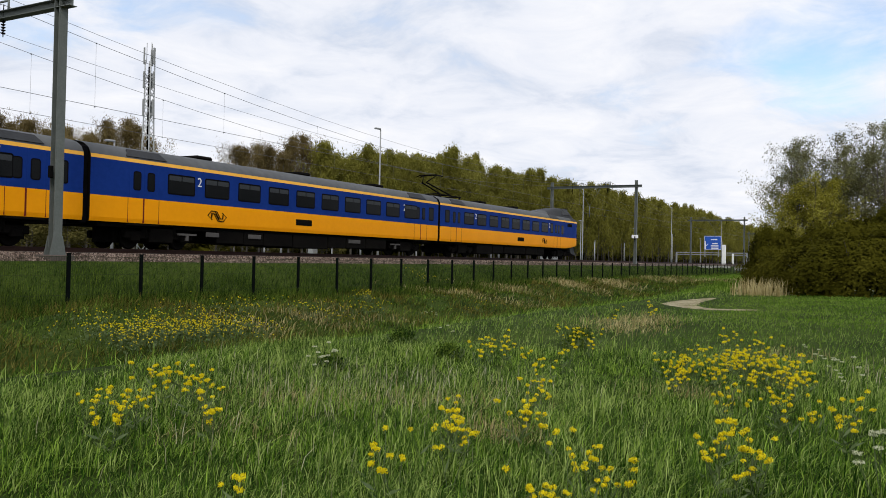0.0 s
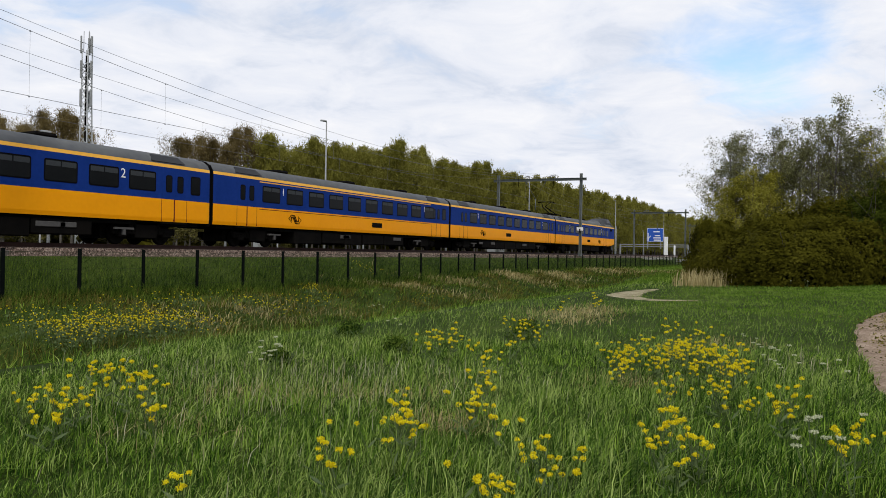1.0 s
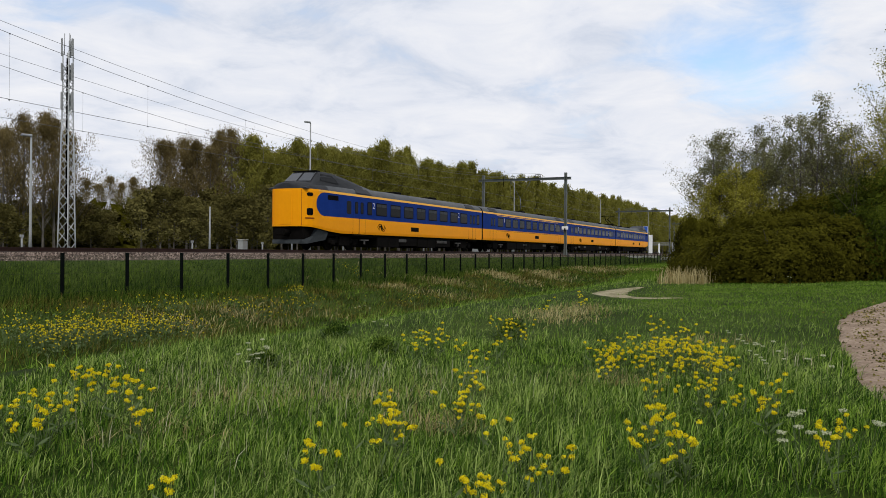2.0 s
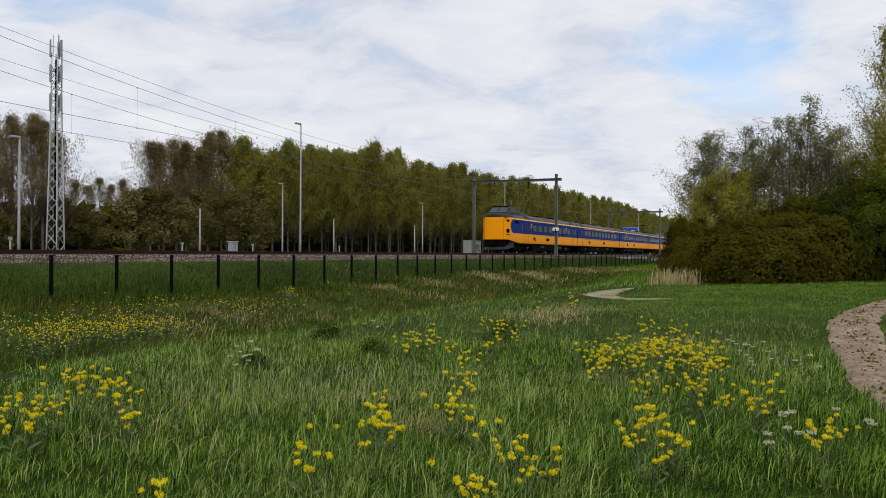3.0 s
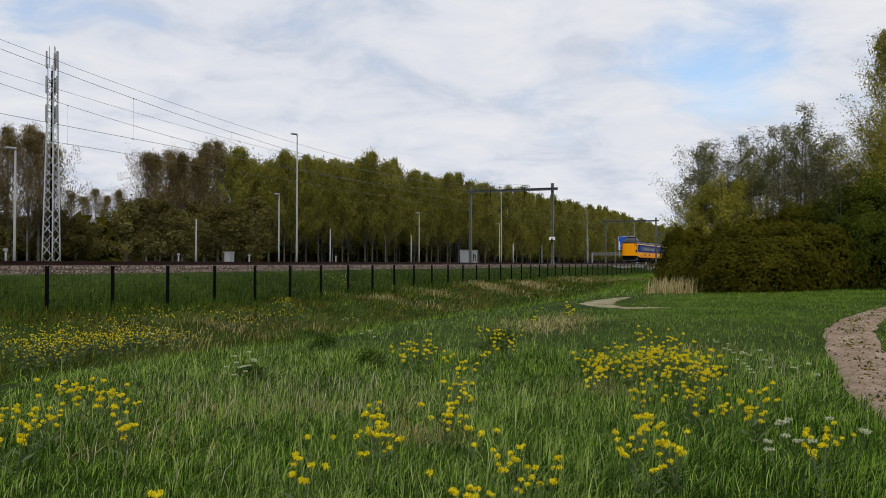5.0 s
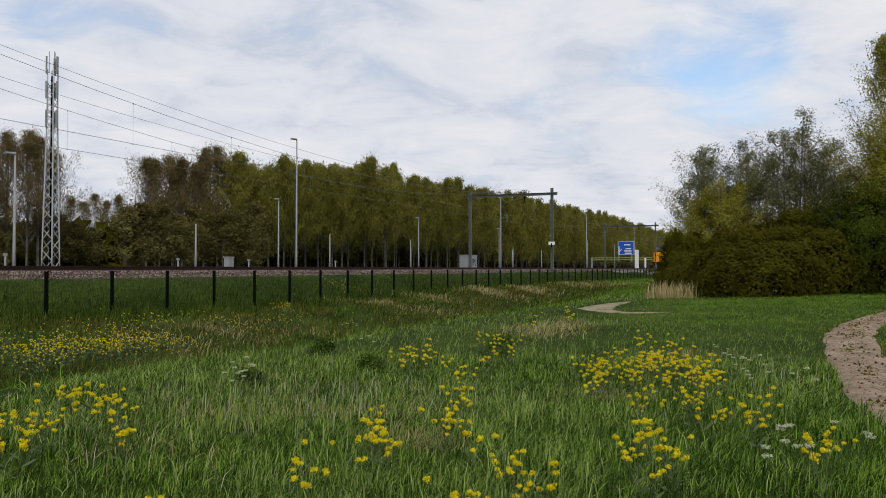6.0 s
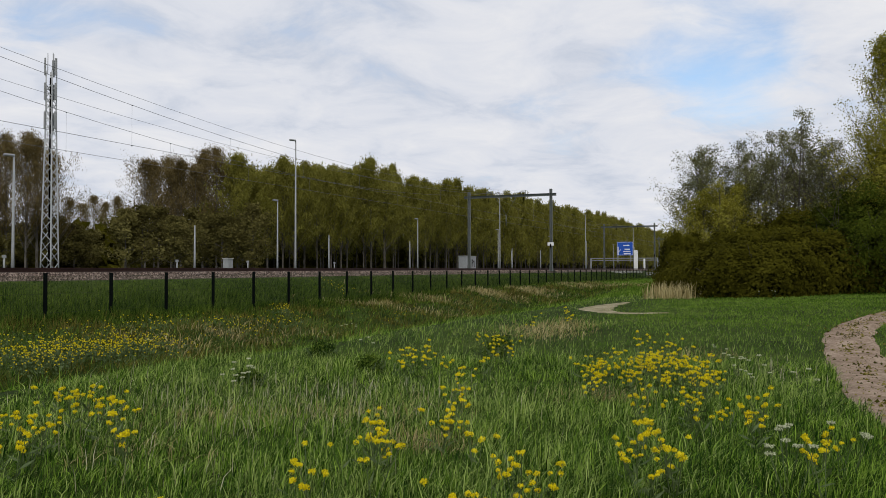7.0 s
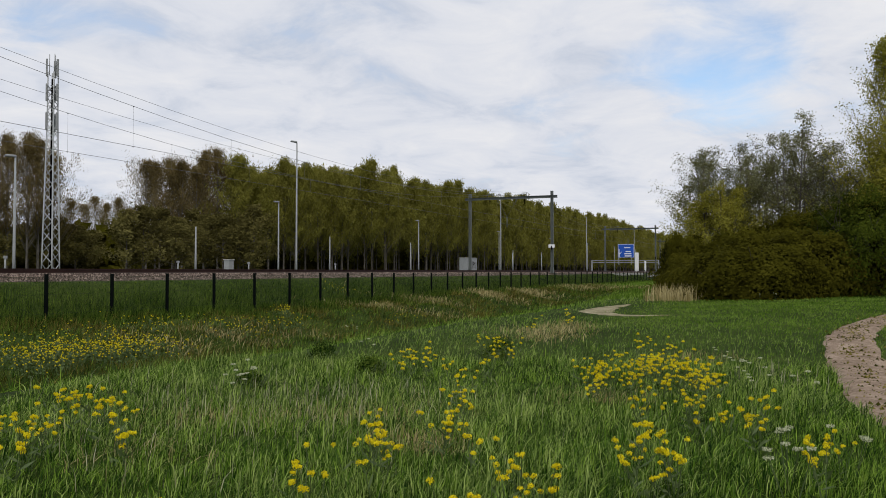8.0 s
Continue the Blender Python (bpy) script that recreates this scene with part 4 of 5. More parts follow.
def build_poplars():
    rng = random.Random(11)
    near = [tree_meshes("poplar", 20 + i, 22, 0.15, 3.1, 74, 6, 0.38, 0.29, M_BARK, M_POPLAR, 2.8, 0.16, twigs=2, sides=4, bare=True, upright=3.0, slim=0.34) for i in range(4)]
    far = [tree_meshes("poplar_far", 40 + i, 22, 0.04, 3.2, 34, 7, 0.55, 0.46, M_BARK, M_POPLAR, 2.8, 0.14, twigs=1, sides=3, bare=True, upright=3.0, slim=0.36) for i in range(3)]
    back = [tree_meshes("poplar_back", 50 + i, 21, 0.05, 3.4, 14, 6, 0.8, 0.62, M_BARK, M_POPLAR, 2.6, 0.14, twigs=1, sides=3, bare=True, upright=2.0, slim=0.5) for i in range(2)]
    for row in range(4):
        x = 119.0 + row * 8
        while x < 640:
            me = rng.choice(near if x < 230 and row < 2 else (far if row < 2 else back))
            y = max(78.0, 92 - 0.06 * (x - 120)) + row * 6
            h = (19.9 + 4.0 * smooth(120, 168, x)) / 22 * rng.uniform(0.91, 1.05)
            w = rng.uniform(0.95, 1.25)
            m = pose(x + rng.uniform(-1.4, 1.4), y + rng.uniform(-1.0, 1.0), 1.0, 0, 0, rng.uniform(0, 360)) @ Matrix.Diagonal((w, w, h, 1))
            plant("poplar_tree", me, m, "tall slim poplar with olive young spring leaves in a plantation row", "poplar tree", "poplar plantation")
            x += 4.2 if row < 2 and x < 230 else ((5.2 if x < 380 else 7.0) if row < 2 else 9.0)
    # undergrowth deep in the plantation: dark leaf screen added for its shade, closing sky gaps
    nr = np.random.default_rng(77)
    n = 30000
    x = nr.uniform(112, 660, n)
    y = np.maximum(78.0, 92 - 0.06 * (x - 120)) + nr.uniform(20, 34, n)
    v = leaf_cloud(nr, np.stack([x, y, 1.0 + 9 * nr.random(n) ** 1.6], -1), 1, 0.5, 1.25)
    tagged(new("undergrowth", raw_mesh("undergrowth", v, np.arange(len(v)), 3, [M_SHRUB])), "dark undergrowth leaves added as the shaded depth of the poplar plantation", "undergrowth", kind="stuff")


build_poplars()


def at(bearing, distance, z=None):
    """A spot at a compass bearing (degrees from the track's direction) and distance from the viewpoint's ground."""
    x, y = distance * math.cos(radians(bearing)), distance * math.sin(radians(bearing))
    return x, y, (ground_z(x, y) if z is None else z)


def build_left_woods():
    rng = random.Random(21)
    brown = [tree_meshes("alder", 60 + i, 20 + i, 0.14, 4.8, 46, 8, 0.42, 0.24, M_PALEBARK, M_CATKIN, 2.0, 0.22, twigs=2, sides=4, bare=True, upright=3.0, slim=0.28) for i in range(3)]
    low = [tree_meshes("low_tree", 70 + i, 11 + i, 0.05, 4.6, 32, 10, 0.5, 0.22, M_BARK, M_WOODEDGE, 0.9, 0.18, twigs=1, sides=4, bare=True) for i in range(2)]
    spots = []
    for b0, b1, d, n in ((37.8, 43.8, 158, 8), (38.5, 43.4, 172, 6), (48.2, 63.5, 152, 15), (49.5, 64.0, 166, 12)):
        spots += [(b0 + (b1 - b0) * (k + rng.uniform(0.2, 0.8)) / n, d + rng.uniform(-4, 4), rng.uniform(0.92, 1.04) * d / 155 * (0.95 if b0 < 45 else 1.0)) for k in range(n)]
    for b, d, s in spots:
        m = pose(*at(b, d, 1.0), 0, 0, rng.uniform(0, 360)) @ Matrix.Diagonal((1, 1, s, 1))
        plant("alder_tree", rng.choice(brown), m, "tall brown-grey tree with sparse spring foliage", "tree", "trees beyond the railway")
    for k in range(6):
        m = pose(*at(44.5 + 0.7 * k, 235 + rng.uniform(-10, 10), 1.0), 0, 0, rng.uniform(0, 360)) @ Matrix.Diagonal((1, 1, rng.uniform(0.75, 0.95), 1))
        plant("alder_tree", rng.choice(brown), m, "tall brown-grey tree with sparse spring foliage", "tree", "trees beyond the railway")
    for k in range(26):
        b = 36.5 + k * 1.02
        d = 138 + rng.uniform(-8, 10) + (22 if 45.5 < b < 52.5 else 0)
        m = pose(*at(b, d, 0.9), 0, 0, rng.uniform(0, 360)) @ Matrix.Diagonal((1, 1, rng.uniform(0.55, 0.95), 1))
        plant("low_tree", rng.choice(low), m, "dense low dark green tree at the wood's edge", "tree", "low trees beyond the railway")
    # dark leaf band added behind the trees: blocks low sky gaps, gives the wood's shade
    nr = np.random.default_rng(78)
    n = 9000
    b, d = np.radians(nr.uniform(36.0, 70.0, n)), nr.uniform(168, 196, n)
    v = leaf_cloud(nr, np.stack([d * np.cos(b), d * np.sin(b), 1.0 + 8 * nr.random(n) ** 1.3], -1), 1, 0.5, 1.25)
    tagged(new("thicket_undergrowth", raw_mesh("thicket_undergrowth", v, np.arange(len(v)), 3, [M_SHRUB])), "dark undergrowth leaves added as the shaded depth of the wood beyond the railway", "undergrowth", kind="stuff")


build_left_woods()


def dome_mesh(name, seed, height, radius, n, size, leaf, bark, stems=9, gap=0.0):
    """A dense many-stemmed shrub: stems, and leaves mostly on an uneven outer shell."""
    rng = random.Random(seed)
    nr = np.random.default_rng(seed)
    bm = bmesh.new()
    for _ in range(stems):
        a = rng.uniform(0, 6.28)
        p = branch_points(rng, (math.cos(a) * 0.3, math.sin(a) * 0.3, 0), (math.cos(a) * 0.7, math.sin(a) * 0.7, 1.0), height * rng.uniform(0.6, 0.95), 0.15)
        tube(bm, p, [0.05, 0.04, 0.03, 0.02, 0.015, 0.008], 4)
        for q in (2, 3, 4):
            t = branch_points(rng, p[q], (rng.uniform(-1, 1), rng.uniform(-1, 1), 0.7), height * 0.4, 0.2, 3)
            tube(bm, t, [0.02, 0.015, 0.01, 0.006], 3)
    wood = bpy.data.meshes.new(name + "_stems")
    bm.to_mesh(wood)
    bm.free()
    wood.materials.append(bark)
    u = nr.uniform(0, 2 * np.pi, n)
    w = nr.uniform(0.0, 1.0, n) ** 0.8
    lat = w * np.pi / 2 * 0.98
    lumps = np.array([1 + 0.42 * noise.noise(Vector((math.cos(a) * 1.9 * math.cos(l) + seed, math.sin(a) * 1.6 * math.cos(l), math.sin(l) * 1.6))) + 0.20 * noise.noise(Vector((math.cos(a) * 5 * math.cos(l) + seed, math.sin(a) * 5 * math.cos(l), math.sin(l) * 5))) for a, l in zip(u, lat)])
    depth = 1 - np.abs(nr.normal(0, 0.10, n)) + np.maximum(0, nr.normal(-0.06, 0.07, n))
    r = lumps * depth
    c = np.stack([np.cos(u) * np.cos(lat) ** 0.7 * radius * r, np.sin(u) * np.cos(lat) ** 0.7 * radius * r, np.sin(lat) * height * r], -1)
    c[:, 2] = np.maximum(c[:, 2], 0.05)
    if gap:
        keep = np.array([noise.noise(Vector((p[0] * 1.1, p[1] * 1.1, p[2] * 2.2 + seed))) for p in c]) > -gap
        c = c[keep]
    v = leaf_cloud(nr, c, 1, 0.06, size, outward(c, height * 0.5, 0.35), 0.30)
    return wood, raw_mesh(name + "_leaves", v, np.arange(len(v)), 3, [leaf])


def build_thicket():
    rng = random.Random(31)
    willow = [dome_mesh("willow", 80 + i, 3.0, 2.7, 16000, 0.084, M_SHRUB, M_BARK) for i in range(3)]
    haw = [dome_mesh("hawthorn", 90 + i, 4.6, 3.2, 19000, 0.06, M_HAW, M_BARK, gap=0.12) for i in range(2)]
    label = "dense dark olive willow shrub at the meadow's edge"
    for b, d, s in ((5.7, 49.5, 0.70), (4.9, 46.0, 0.72), (3.5, 44.5, 0.80), (2.0, 44.0, 0.86), (0.3, 45.5, 0.92), (-1.5, 47.0, 1.0), (-3.3, 49.0, 1.05), (-5.2, 51.0, 1.1), (-7.4, 52.0, 1.1),
                    (5.0, 52.5, 0.92), (3.9, 51.5, 1.0), (2.4, 50.5, 1.12), (0.4, 51.0, 1.28), (-1.4, 52.5, 1.4), (-3.2, 53.5, 1.55), (-4.8, 54.0, 1.7)):
        m = pose(*at(b, d), 0, 0, rng.uniform(0, 360)) @ Matrix.Diagonal((1, 1, s, 1))
        plant("willow_shrub", rng.choice(willow), m, label, "shrub", "thicket shrubs")
    for b, d, w, s in ((7.0, 51.0, 0.60, 1.10), (6.4, 48.0, 0.55, 0.72)):
        plant("willow_shrub", willow[1], pose(*at(b, d), 0, 0, 40 * b) @ Matrix.Diagonal((w, w, s, 1)), label, "shrub", "thicket shrubs")
    for b, d, s in ((-2.7, 49.5, 0.98), (-4.4, 48.0, 1.05), (-6.3, 47.5, 1.1), (-8.6, 49.0, 1.25)):
        m = pose(*at(b, d), 0, 0, rng.uniform(0, 360)) @ Matrix.Diagonal((1, 1, s, 1))
        plant("hawthorn_bush", rng.choice(haw), m, "fresh green layered hawthorn bush", "bush", "hawthorn bushes")
    birch = [tree_meshes("birch", 100 + i, 11.0, 0.20, 3.1, 54, 7, 0.20, 0.055, M_BARK, M_BIRCH, 1.0, 0.095, trunks=3, twigs=3, sides=5, lean=0.16, droop=0.45, shape=0.8) for i in range(4)]
    lime = [tree_meshes("lime_tree", 110 + i, 7.5, 0.10, 2.4, 32, 8, 0.20, 0.055, M_BARK, M_LIMELEAF, 1.1, 0.07, trunks=2, twigs=3, sides=4) for i in range(2)]
    big = tree_meshes("tall_poplar", 120, 14.5, 0.10, 2.4, 60, 15, 0.26, 0.055, M_BARK, M_LIMELEAF, 1.8, 0.2, twigs=3, sides=6)
    for b, d, h in ((6.0, 56.0, 0.80), (5.2, 58.0, 0.86), (4.1, 58.5, 0.78), (2.7, 57.0, 0.86), (1.6, 58.5, 0.92), (0.4, 57.0, 0.98), (-0.7, 58.5, 0.90), (-2.0, 57.5, 0.82), (-3.1, 58.0, 0.72), (2.2, 61.0, 0.85), (-0.2, 61.0, 0.88), (-1.3, 60.0, 0.82), (-4.2, 59.0, 0.62)):
        m = pose(*at(b, d), 0, 0, rng.uniform(0, 360)) @ Matrix.Diagonal((0.9, 0.9, h, 1))
        plant("birch_tree", rng.choice(birch), m, "slender multi-stemmed birch with sparse small spring leaves", "birch tree", "thicket birches")
    for b, d, s in ((6.2, 53.5, 0.74), (5.6, 54.6, 0.78), (5.0, 54.0, 0.84), (4.2, 54.5, 0.80), (3.2, 55.0, 0.84), (-2.2, 56.0, 0.9)):
        plant("young_tree", rng.choice(lime), pose(*at(b, d), 0, 0, rng.uniform(0, 360)) @ Matrix.Diagonal((1, 1, s, 1)), "young tree with fresh yellow-green leaves", "tree", "young trees")
    dense = dome_mesh("leafy_tree", 95, 8.0, 2.4, 26000, 0.055, M_LIMELEAF, M_BARK)
    for b, d, s in ((-5.3, 50.0, 1.02), (-8.4, 50.0, 1.10)):
        plant("leafy_tree", dense, pose(*at(b, d), 0, 0, rng.uniform(0, 360)) @ Matrix.Diagonal((1, 1, s, 1)), "dense rounded tree with fresh olive-yellow leaves", "tree")
    for b, d, s in ((-5.5, 51.5, 0.95), (-8.6, 52.0, 1.0)):
        plant("tall_tree", big, pose(*at(b, d), 0, 0, rng.uniform(0, 360)) @ Matrix.Diagonal((1, 1, s, 1)), "tall yellow-green tree coming into leaf above the thicket", "tree")


build_thicket()


# ---- telecom tower ----
def build_tower():
    x, y, _ = at(49.15, 134)
    t = thing("telecom_tower", "white-grey steel lattice telecom tower with panel antennas", "lattice tower", pose(x, y, 1.0, 0, 0, 12))
    H = 32.2

    def half(z):
        return max(0.50, 0.88 - 0.016 * z)
    for sx, sy in ((-1, -1), (1, -1), (1, 1), (-1, 1)):
        part("corner_leg", tube(bmesh.new(), [(sx * half(z), sy * half(z), z) for z in np.linspace(0, H - 2, 12)], 0.10, 6), M_TOWER, t)
    bm = bmesh.new()
    z, side = 0.0, 1
    while z < H - 4:
        h = half(z) * 1.9
        for a, b in (((-1, -1), (1, -1)), ((1, -1), (1, 1)), ((1, 1), (-1, 1)), ((-1, 1), (-1, -1))):
            p, q = (a, b) if side > 0 else (b, a)
            tube(bm, [(p[0] * half(z), p[1] * half(z), z), (q[0] * half(z + h), q[1] * half(z + h), z + h)], 0.062, 4)
        side, z = -side, z + h
    tagged(part("bracing", bm, M_TOWER, t), kind="stuff")
    bm = bmesh.new()
    box(bm, -0.16, -0.16, 0, 0.16, 0.16, H - 3)
    for k in range(68):
        box(bm, -0.3, 0.16, 0.4 + k * 0.42, 0.3, 0.2, 0.45 + k * 0.42)
    part("cable_ladder", bm, M_DARK, t, "dark cable ladder")
    for z in (H - 2.9, H - 6.6, H - 10.9):
        for k in range(3):
            a = radians(20 + 120 * k)
            bm = bmesh.new()
            box(bm, -0.10, -0.18, 0.2, 0.10, 0.18, 2.8, 0, 0.04)
            o = part("panel_antenna", bm, M_LIGHTSTEEL, t, "pale panel antenna", pose(0.88 * math.cos(a), 0.88 * math.sin(a), z, 0, 0, math.degrees(a)))
            part("antenna_bracket", tube(bmesh.new(), [(-0.6, 0, 1.8), (0, 0, 1.8)], 0.05), M_LIGHTSTEEL, o)
    for k in range(3):
        part("rod_antenna", tube(bmesh.new(), [(0.5 * math.cos(2.1 * k), 0.5 * math.sin(2.1 * k), H - 2.5), (0.5 * math.cos(2.1 * k), 0.5 * math.sin(2.1 * k), H + 0.7)], 0.05), M_LIGHTSTEEL, t)


build_tower()


# ---- motorway with lamps, gantry and sign ----
def build_road():
    bm = bmesh.new()
    box(bm, -400, 54.5, 1.0, 1500, 61.5, 1.26)
    box(bm, -400, 66, 1.0, 1500, 74, 1.26)
    tagged(part("road", bm, M_ASPHALT), "grey asphalt motorway beyond the railway", "road", kind="structure")


build_road()


def lamp_post(x, y, h, arm, proto={}):
    key = (h, arm)
    if key in proto:
        return copy_thing(proto[key], pose(x, y, 1.2))
    t = thing("street_lamp", "slim grey steel road lamp beside the motorway", "street lamp", pose(x, y, 1.2), "motorway lamps")
    part("pole", tube(bmesh.new(), [(0, 0, 0), (0, 0, 1.5), (0, 0, h)], [0.14, 0.11, 0.07], 8), M_LIGHTSTEEL, t)
    if arm:
        part("arm", tube(bmesh.new(), [(0, 0, h - 0.05), (-arm * 0.7, arm * 0.3, h + 0.1)], 0.05), M_LIGHTSTEEL, t)
        bm = bmesh.new()
        box(bm, -0.55, -0.16, -0.1, 0.25, 0.16, 0.08, 0, 0.05)
        part("lamp_head", bm, M_LIGHTSTEEL, t, m=pose(-arm * 0.7, arm * 0.3, h + 0.1, 0, 0, -20))
    proto[key] = t
    return t


for x in (5.0, 78.2, 148.2, 218.5, 290.0):
    lamp_post(x, 52.0, 15.0, 0.35)
lamp_post(44.6, 55.5, 9.2, 0.25)
for k in range(7):
    lamp_post(90.5 + 43.9 * k, 63.0, 9.5, 0.25)
for x in (73.3, 102.2, 129.4, 158.0, 186.1, 210.0):
    lamp_post(x, 62.2, 5.4, 0.0)


def build_gantry():
    x = 296.0
    g = thing("sign_gantry", "grey motorway gantry frame carrying a blue route sign", "road gantry")
    for y in (68.5, 44.5):
        bm = bmesh.new()
        box(bm, x - 0.25, y - 0.25, 1.1, x + 0.25, y + 0.25, 5.6, 0, 0.03)
        part("gantry_post", bm, M_LIGHTSTEEL, g)
    for z in (4.75, 5.45):
        bm = bmesh.new()
        box(bm, x - 0.2, 44.5, z - 0.14, x + 0.2, 68.5, z + 0.14, 0, 0.02)
        part("gantry_beam", bm, M_LIGHTSTEEL, g)
    y0, y1, z0, z1 = 53.0, 58.9, 6.5, 11.4
    bm = bmesh.new()
    box(bm, x - 0.45, y0, z0, x - 0.3, y1, z1, 0, 0.05)
    s = part("sign_board", bm, M_SIGN, g, "blue motorway direction sign")
    bm = bmesh.new()
    for a, b, c, d in ((y0 + 0.1, z0 + 0.1, y1 - 0.1, z0 + 0.2), (y0 + 0.1, z1 - 0.2, y1 - 0.1, z1 - 0.1), (y0 + 0.1, z0 + 0.1, y0 + 0.2, z1 - 0.1), (y1 - 0.2, z0 + 0.1, y1 - 0.1, z1 - 0.1)):
        box(bm, x - 0.47, a, b, x - 0.44, c, d)
    part("sign_border", bm, M_WHITE, s)
    for a, w, z in ((54.4, 2.2, 9.9), (54.2, 1.9, 8.5), (54.0, 2.6, 7.7), (54.0, 2.4, 6.9)):
        bm = bmesh.new()
        box(bm, x - 0.47, a, z, x - 0.44, a + w, z + 0.38)
        part("text_bar", bm, M_WHITE, s, "white bar of lettering")
    bm = bmesh.new()
    box(bm, x - 0.47, 58.3, 6.7, x - 0.44, 58.6, 9.6)
    tube(bm, [(x - 0.46, 58.4, 7.6), (x - 0.46, 57.5, 8.6)], 0.14, 4)
    part("arrow", bm, M_WHITE, s, "white arrow")
    for y in (54.0, 58.6):
        bm = bmesh.new()
        box(bm, x - 0.3, y - 0.15, 4.0, x - 0.1, y + 0.15, 10.9)
        part("sign_post", bm, M_LIGHTSTEEL, g)
    bm = bmesh.new()
    box(bm, x - 8, 50.3, 1.1, x - 6.9, 51.5, 8.1, 0, 0.1)
    tagged(part("white_column", bm, M_WHITE), "tall white roadside column", "column")
    bm = bmesh.new()
    box(bm, x - 4, 48.3, 1.1, x - 3.4, 48.9, 5.2, 0, 0.1)
    tagged(part("white_post", bm, M_WHITE), "slim white roadside post", "post")


build_gantry()


def cabinet(name, x, y, w, d, h, material, label):
    c = thing(name, label, "cabinet", pose(x, y, 1.15))
    bm = bmesh.new()
    box(bm, -w / 2, -d / 2, 0.1, w / 2, d / 2, h, 0, 0.02)
    b = part("body", bm, material, c)
    bm = bmesh.new()
    box(bm, -w / 2 - 0.04, -d / 2 - 0.04, h, w / 2 + 0.04, d / 2 + 0.04, h + 0.06, 0, 0.01)
    part("lid", bm, M_CONCRETE, c)
    bm = bmesh.new()
    box(bm, -w / 2 - 0.05, -d / 2 - 0.05, -0.2, w / 2 + 0.05, d / 2 + 0.05, 0.1)
    part("plinth", bm, M_CONCRETE, c)
    return c, b


_, face = cabinet("relay_cabinet", 91.6, 36.3, 3.3, 1.0, 2.0, M_LIGHTSTEEL, "pale grey trackside relay cabinet with dark graffiti strokes")
for pts in ([(-1.2, 1.6), (-0.7, 0.9)], [(-0.7, 1.65), (-1.25, 0.8)], [(-0.35, 1.6), (-0.35, 0.8)], [(0.2, 1.65), (0.2, 0.75)], [(0.2, 1.6), (0.7, 1.4), (0.25, 1.15)], [(0.9, 1.5), (0.9, 0.8), (1.2, 0.8)]):
    part("paint_stroke", tube(bmesh.new(), [(x, -0.51, z) for x, z in pts], 0.05, 4), M_DARK, face, "dark spray paint stroke")
cabinet("trackside_cabinet", 46.6, 36.6, 0.55, 0.45, 1.2, M_LIGHTSTEEL, "small white trackside cabinet on a concrete base")


def trackside_post(x, y, h):
    t = thing("marker_post", "small white trackside marker post", "post", pose(x, y, 1.2), "marker posts")
    part("post", tube(bmesh.new(), [(0, 0, 0), (0, 0, h)], 0.05, 6), M_LIGHTSTEEL, t)
    bm = bmesh.new()
    box(bm, -0.10, -0.05, h - 0.10, 0.10, 0.05, h + 0.04, 0, 0.01)
    part("cap", bm, M_LIGHTSTEEL, t)


for x, y, h in ((28.6, 36.2, 1.1), (41.0, 36.2, 1.0), (48.6, 36.4, 1.0), (60.4, 36.2, 1.0), (106.0, 35.5, 2.9)):
    trackside_post(x, y, h)


def build_bridge():
    b = thing("culvert_bridge", "low grey concrete rail bridge edge beyond the fence", "bridge", kind="structure")
    for x0, x1, y, z0, z1 in ((112, 134, 22.6, 0.75, 1.28), (134, 215, 21.6, 0.6, 1.12)):
        bm = bmesh.new()
        box(bm, x0, y, z0, x1, y + 0.5, z1, 0, 0.03)
        part("edge_beam", bm, M_CONCRETE, b)


build_bridge()


# ---- grass and herbs ----
def blades(rng, x, y, h, w, bend, lift=0.0, simple=False):
    """Bent blades at (x, y), or single slivers: arrays of vertices and triangle indices."""
    n = len(x)
    z = np.array([ground_z(a, b) for a, b in zip(x, y)]) + lift
    ang = rng.uniform(0, 2 * np.pi, n)
    ux, uy = np.cos(ang), np.sin(ang)
    lean = rng.normal(0, 1, (n, 2)) * (bend * h)[:, None] * 0.8 + np.array([0.10, -0.30]) * (bend * h * 1.5)[:, None]
    base = np.stack([x, y, z - 0.03], -1)
    drop = np.maximum(0.45, 1 - 0.45 * np.hypot(lean[:, 0], lean[:, 1]) / h)
    tip = base + np.stack([lean[:, 0], lean[:, 1], h * drop + 0.03], -1)
    s = np.stack([ux * w / 2, uy * w / 2, np.zeros(n)], -1)
    if simple:
        return np.stack([base - s, base + s, tip], 1).reshape(-1, 3), np.arange(3 * n)
    mid = base + np.stack([lean[:, 0] * 0.32, lean[:, 1] * 0.32, h * 0.62 * np.minimum(1, drop + 0.15)], -1)
    v = np.stack([base - s, base + s, mid - s * 0.8, mid + s * 0.8, tip], 1).reshape(-1, 3)
    f = (np.arange(n)[:, None] * 5 + np.array([0, 1, 3, 0, 3, 2, 2, 3, 4])[None]).ravel()
    return v, f


def patch_noise(x, y, s, k):
    return np.array([noise.noise(Vector((a * s, b * s, k))) for a, b in zip(x, y)])


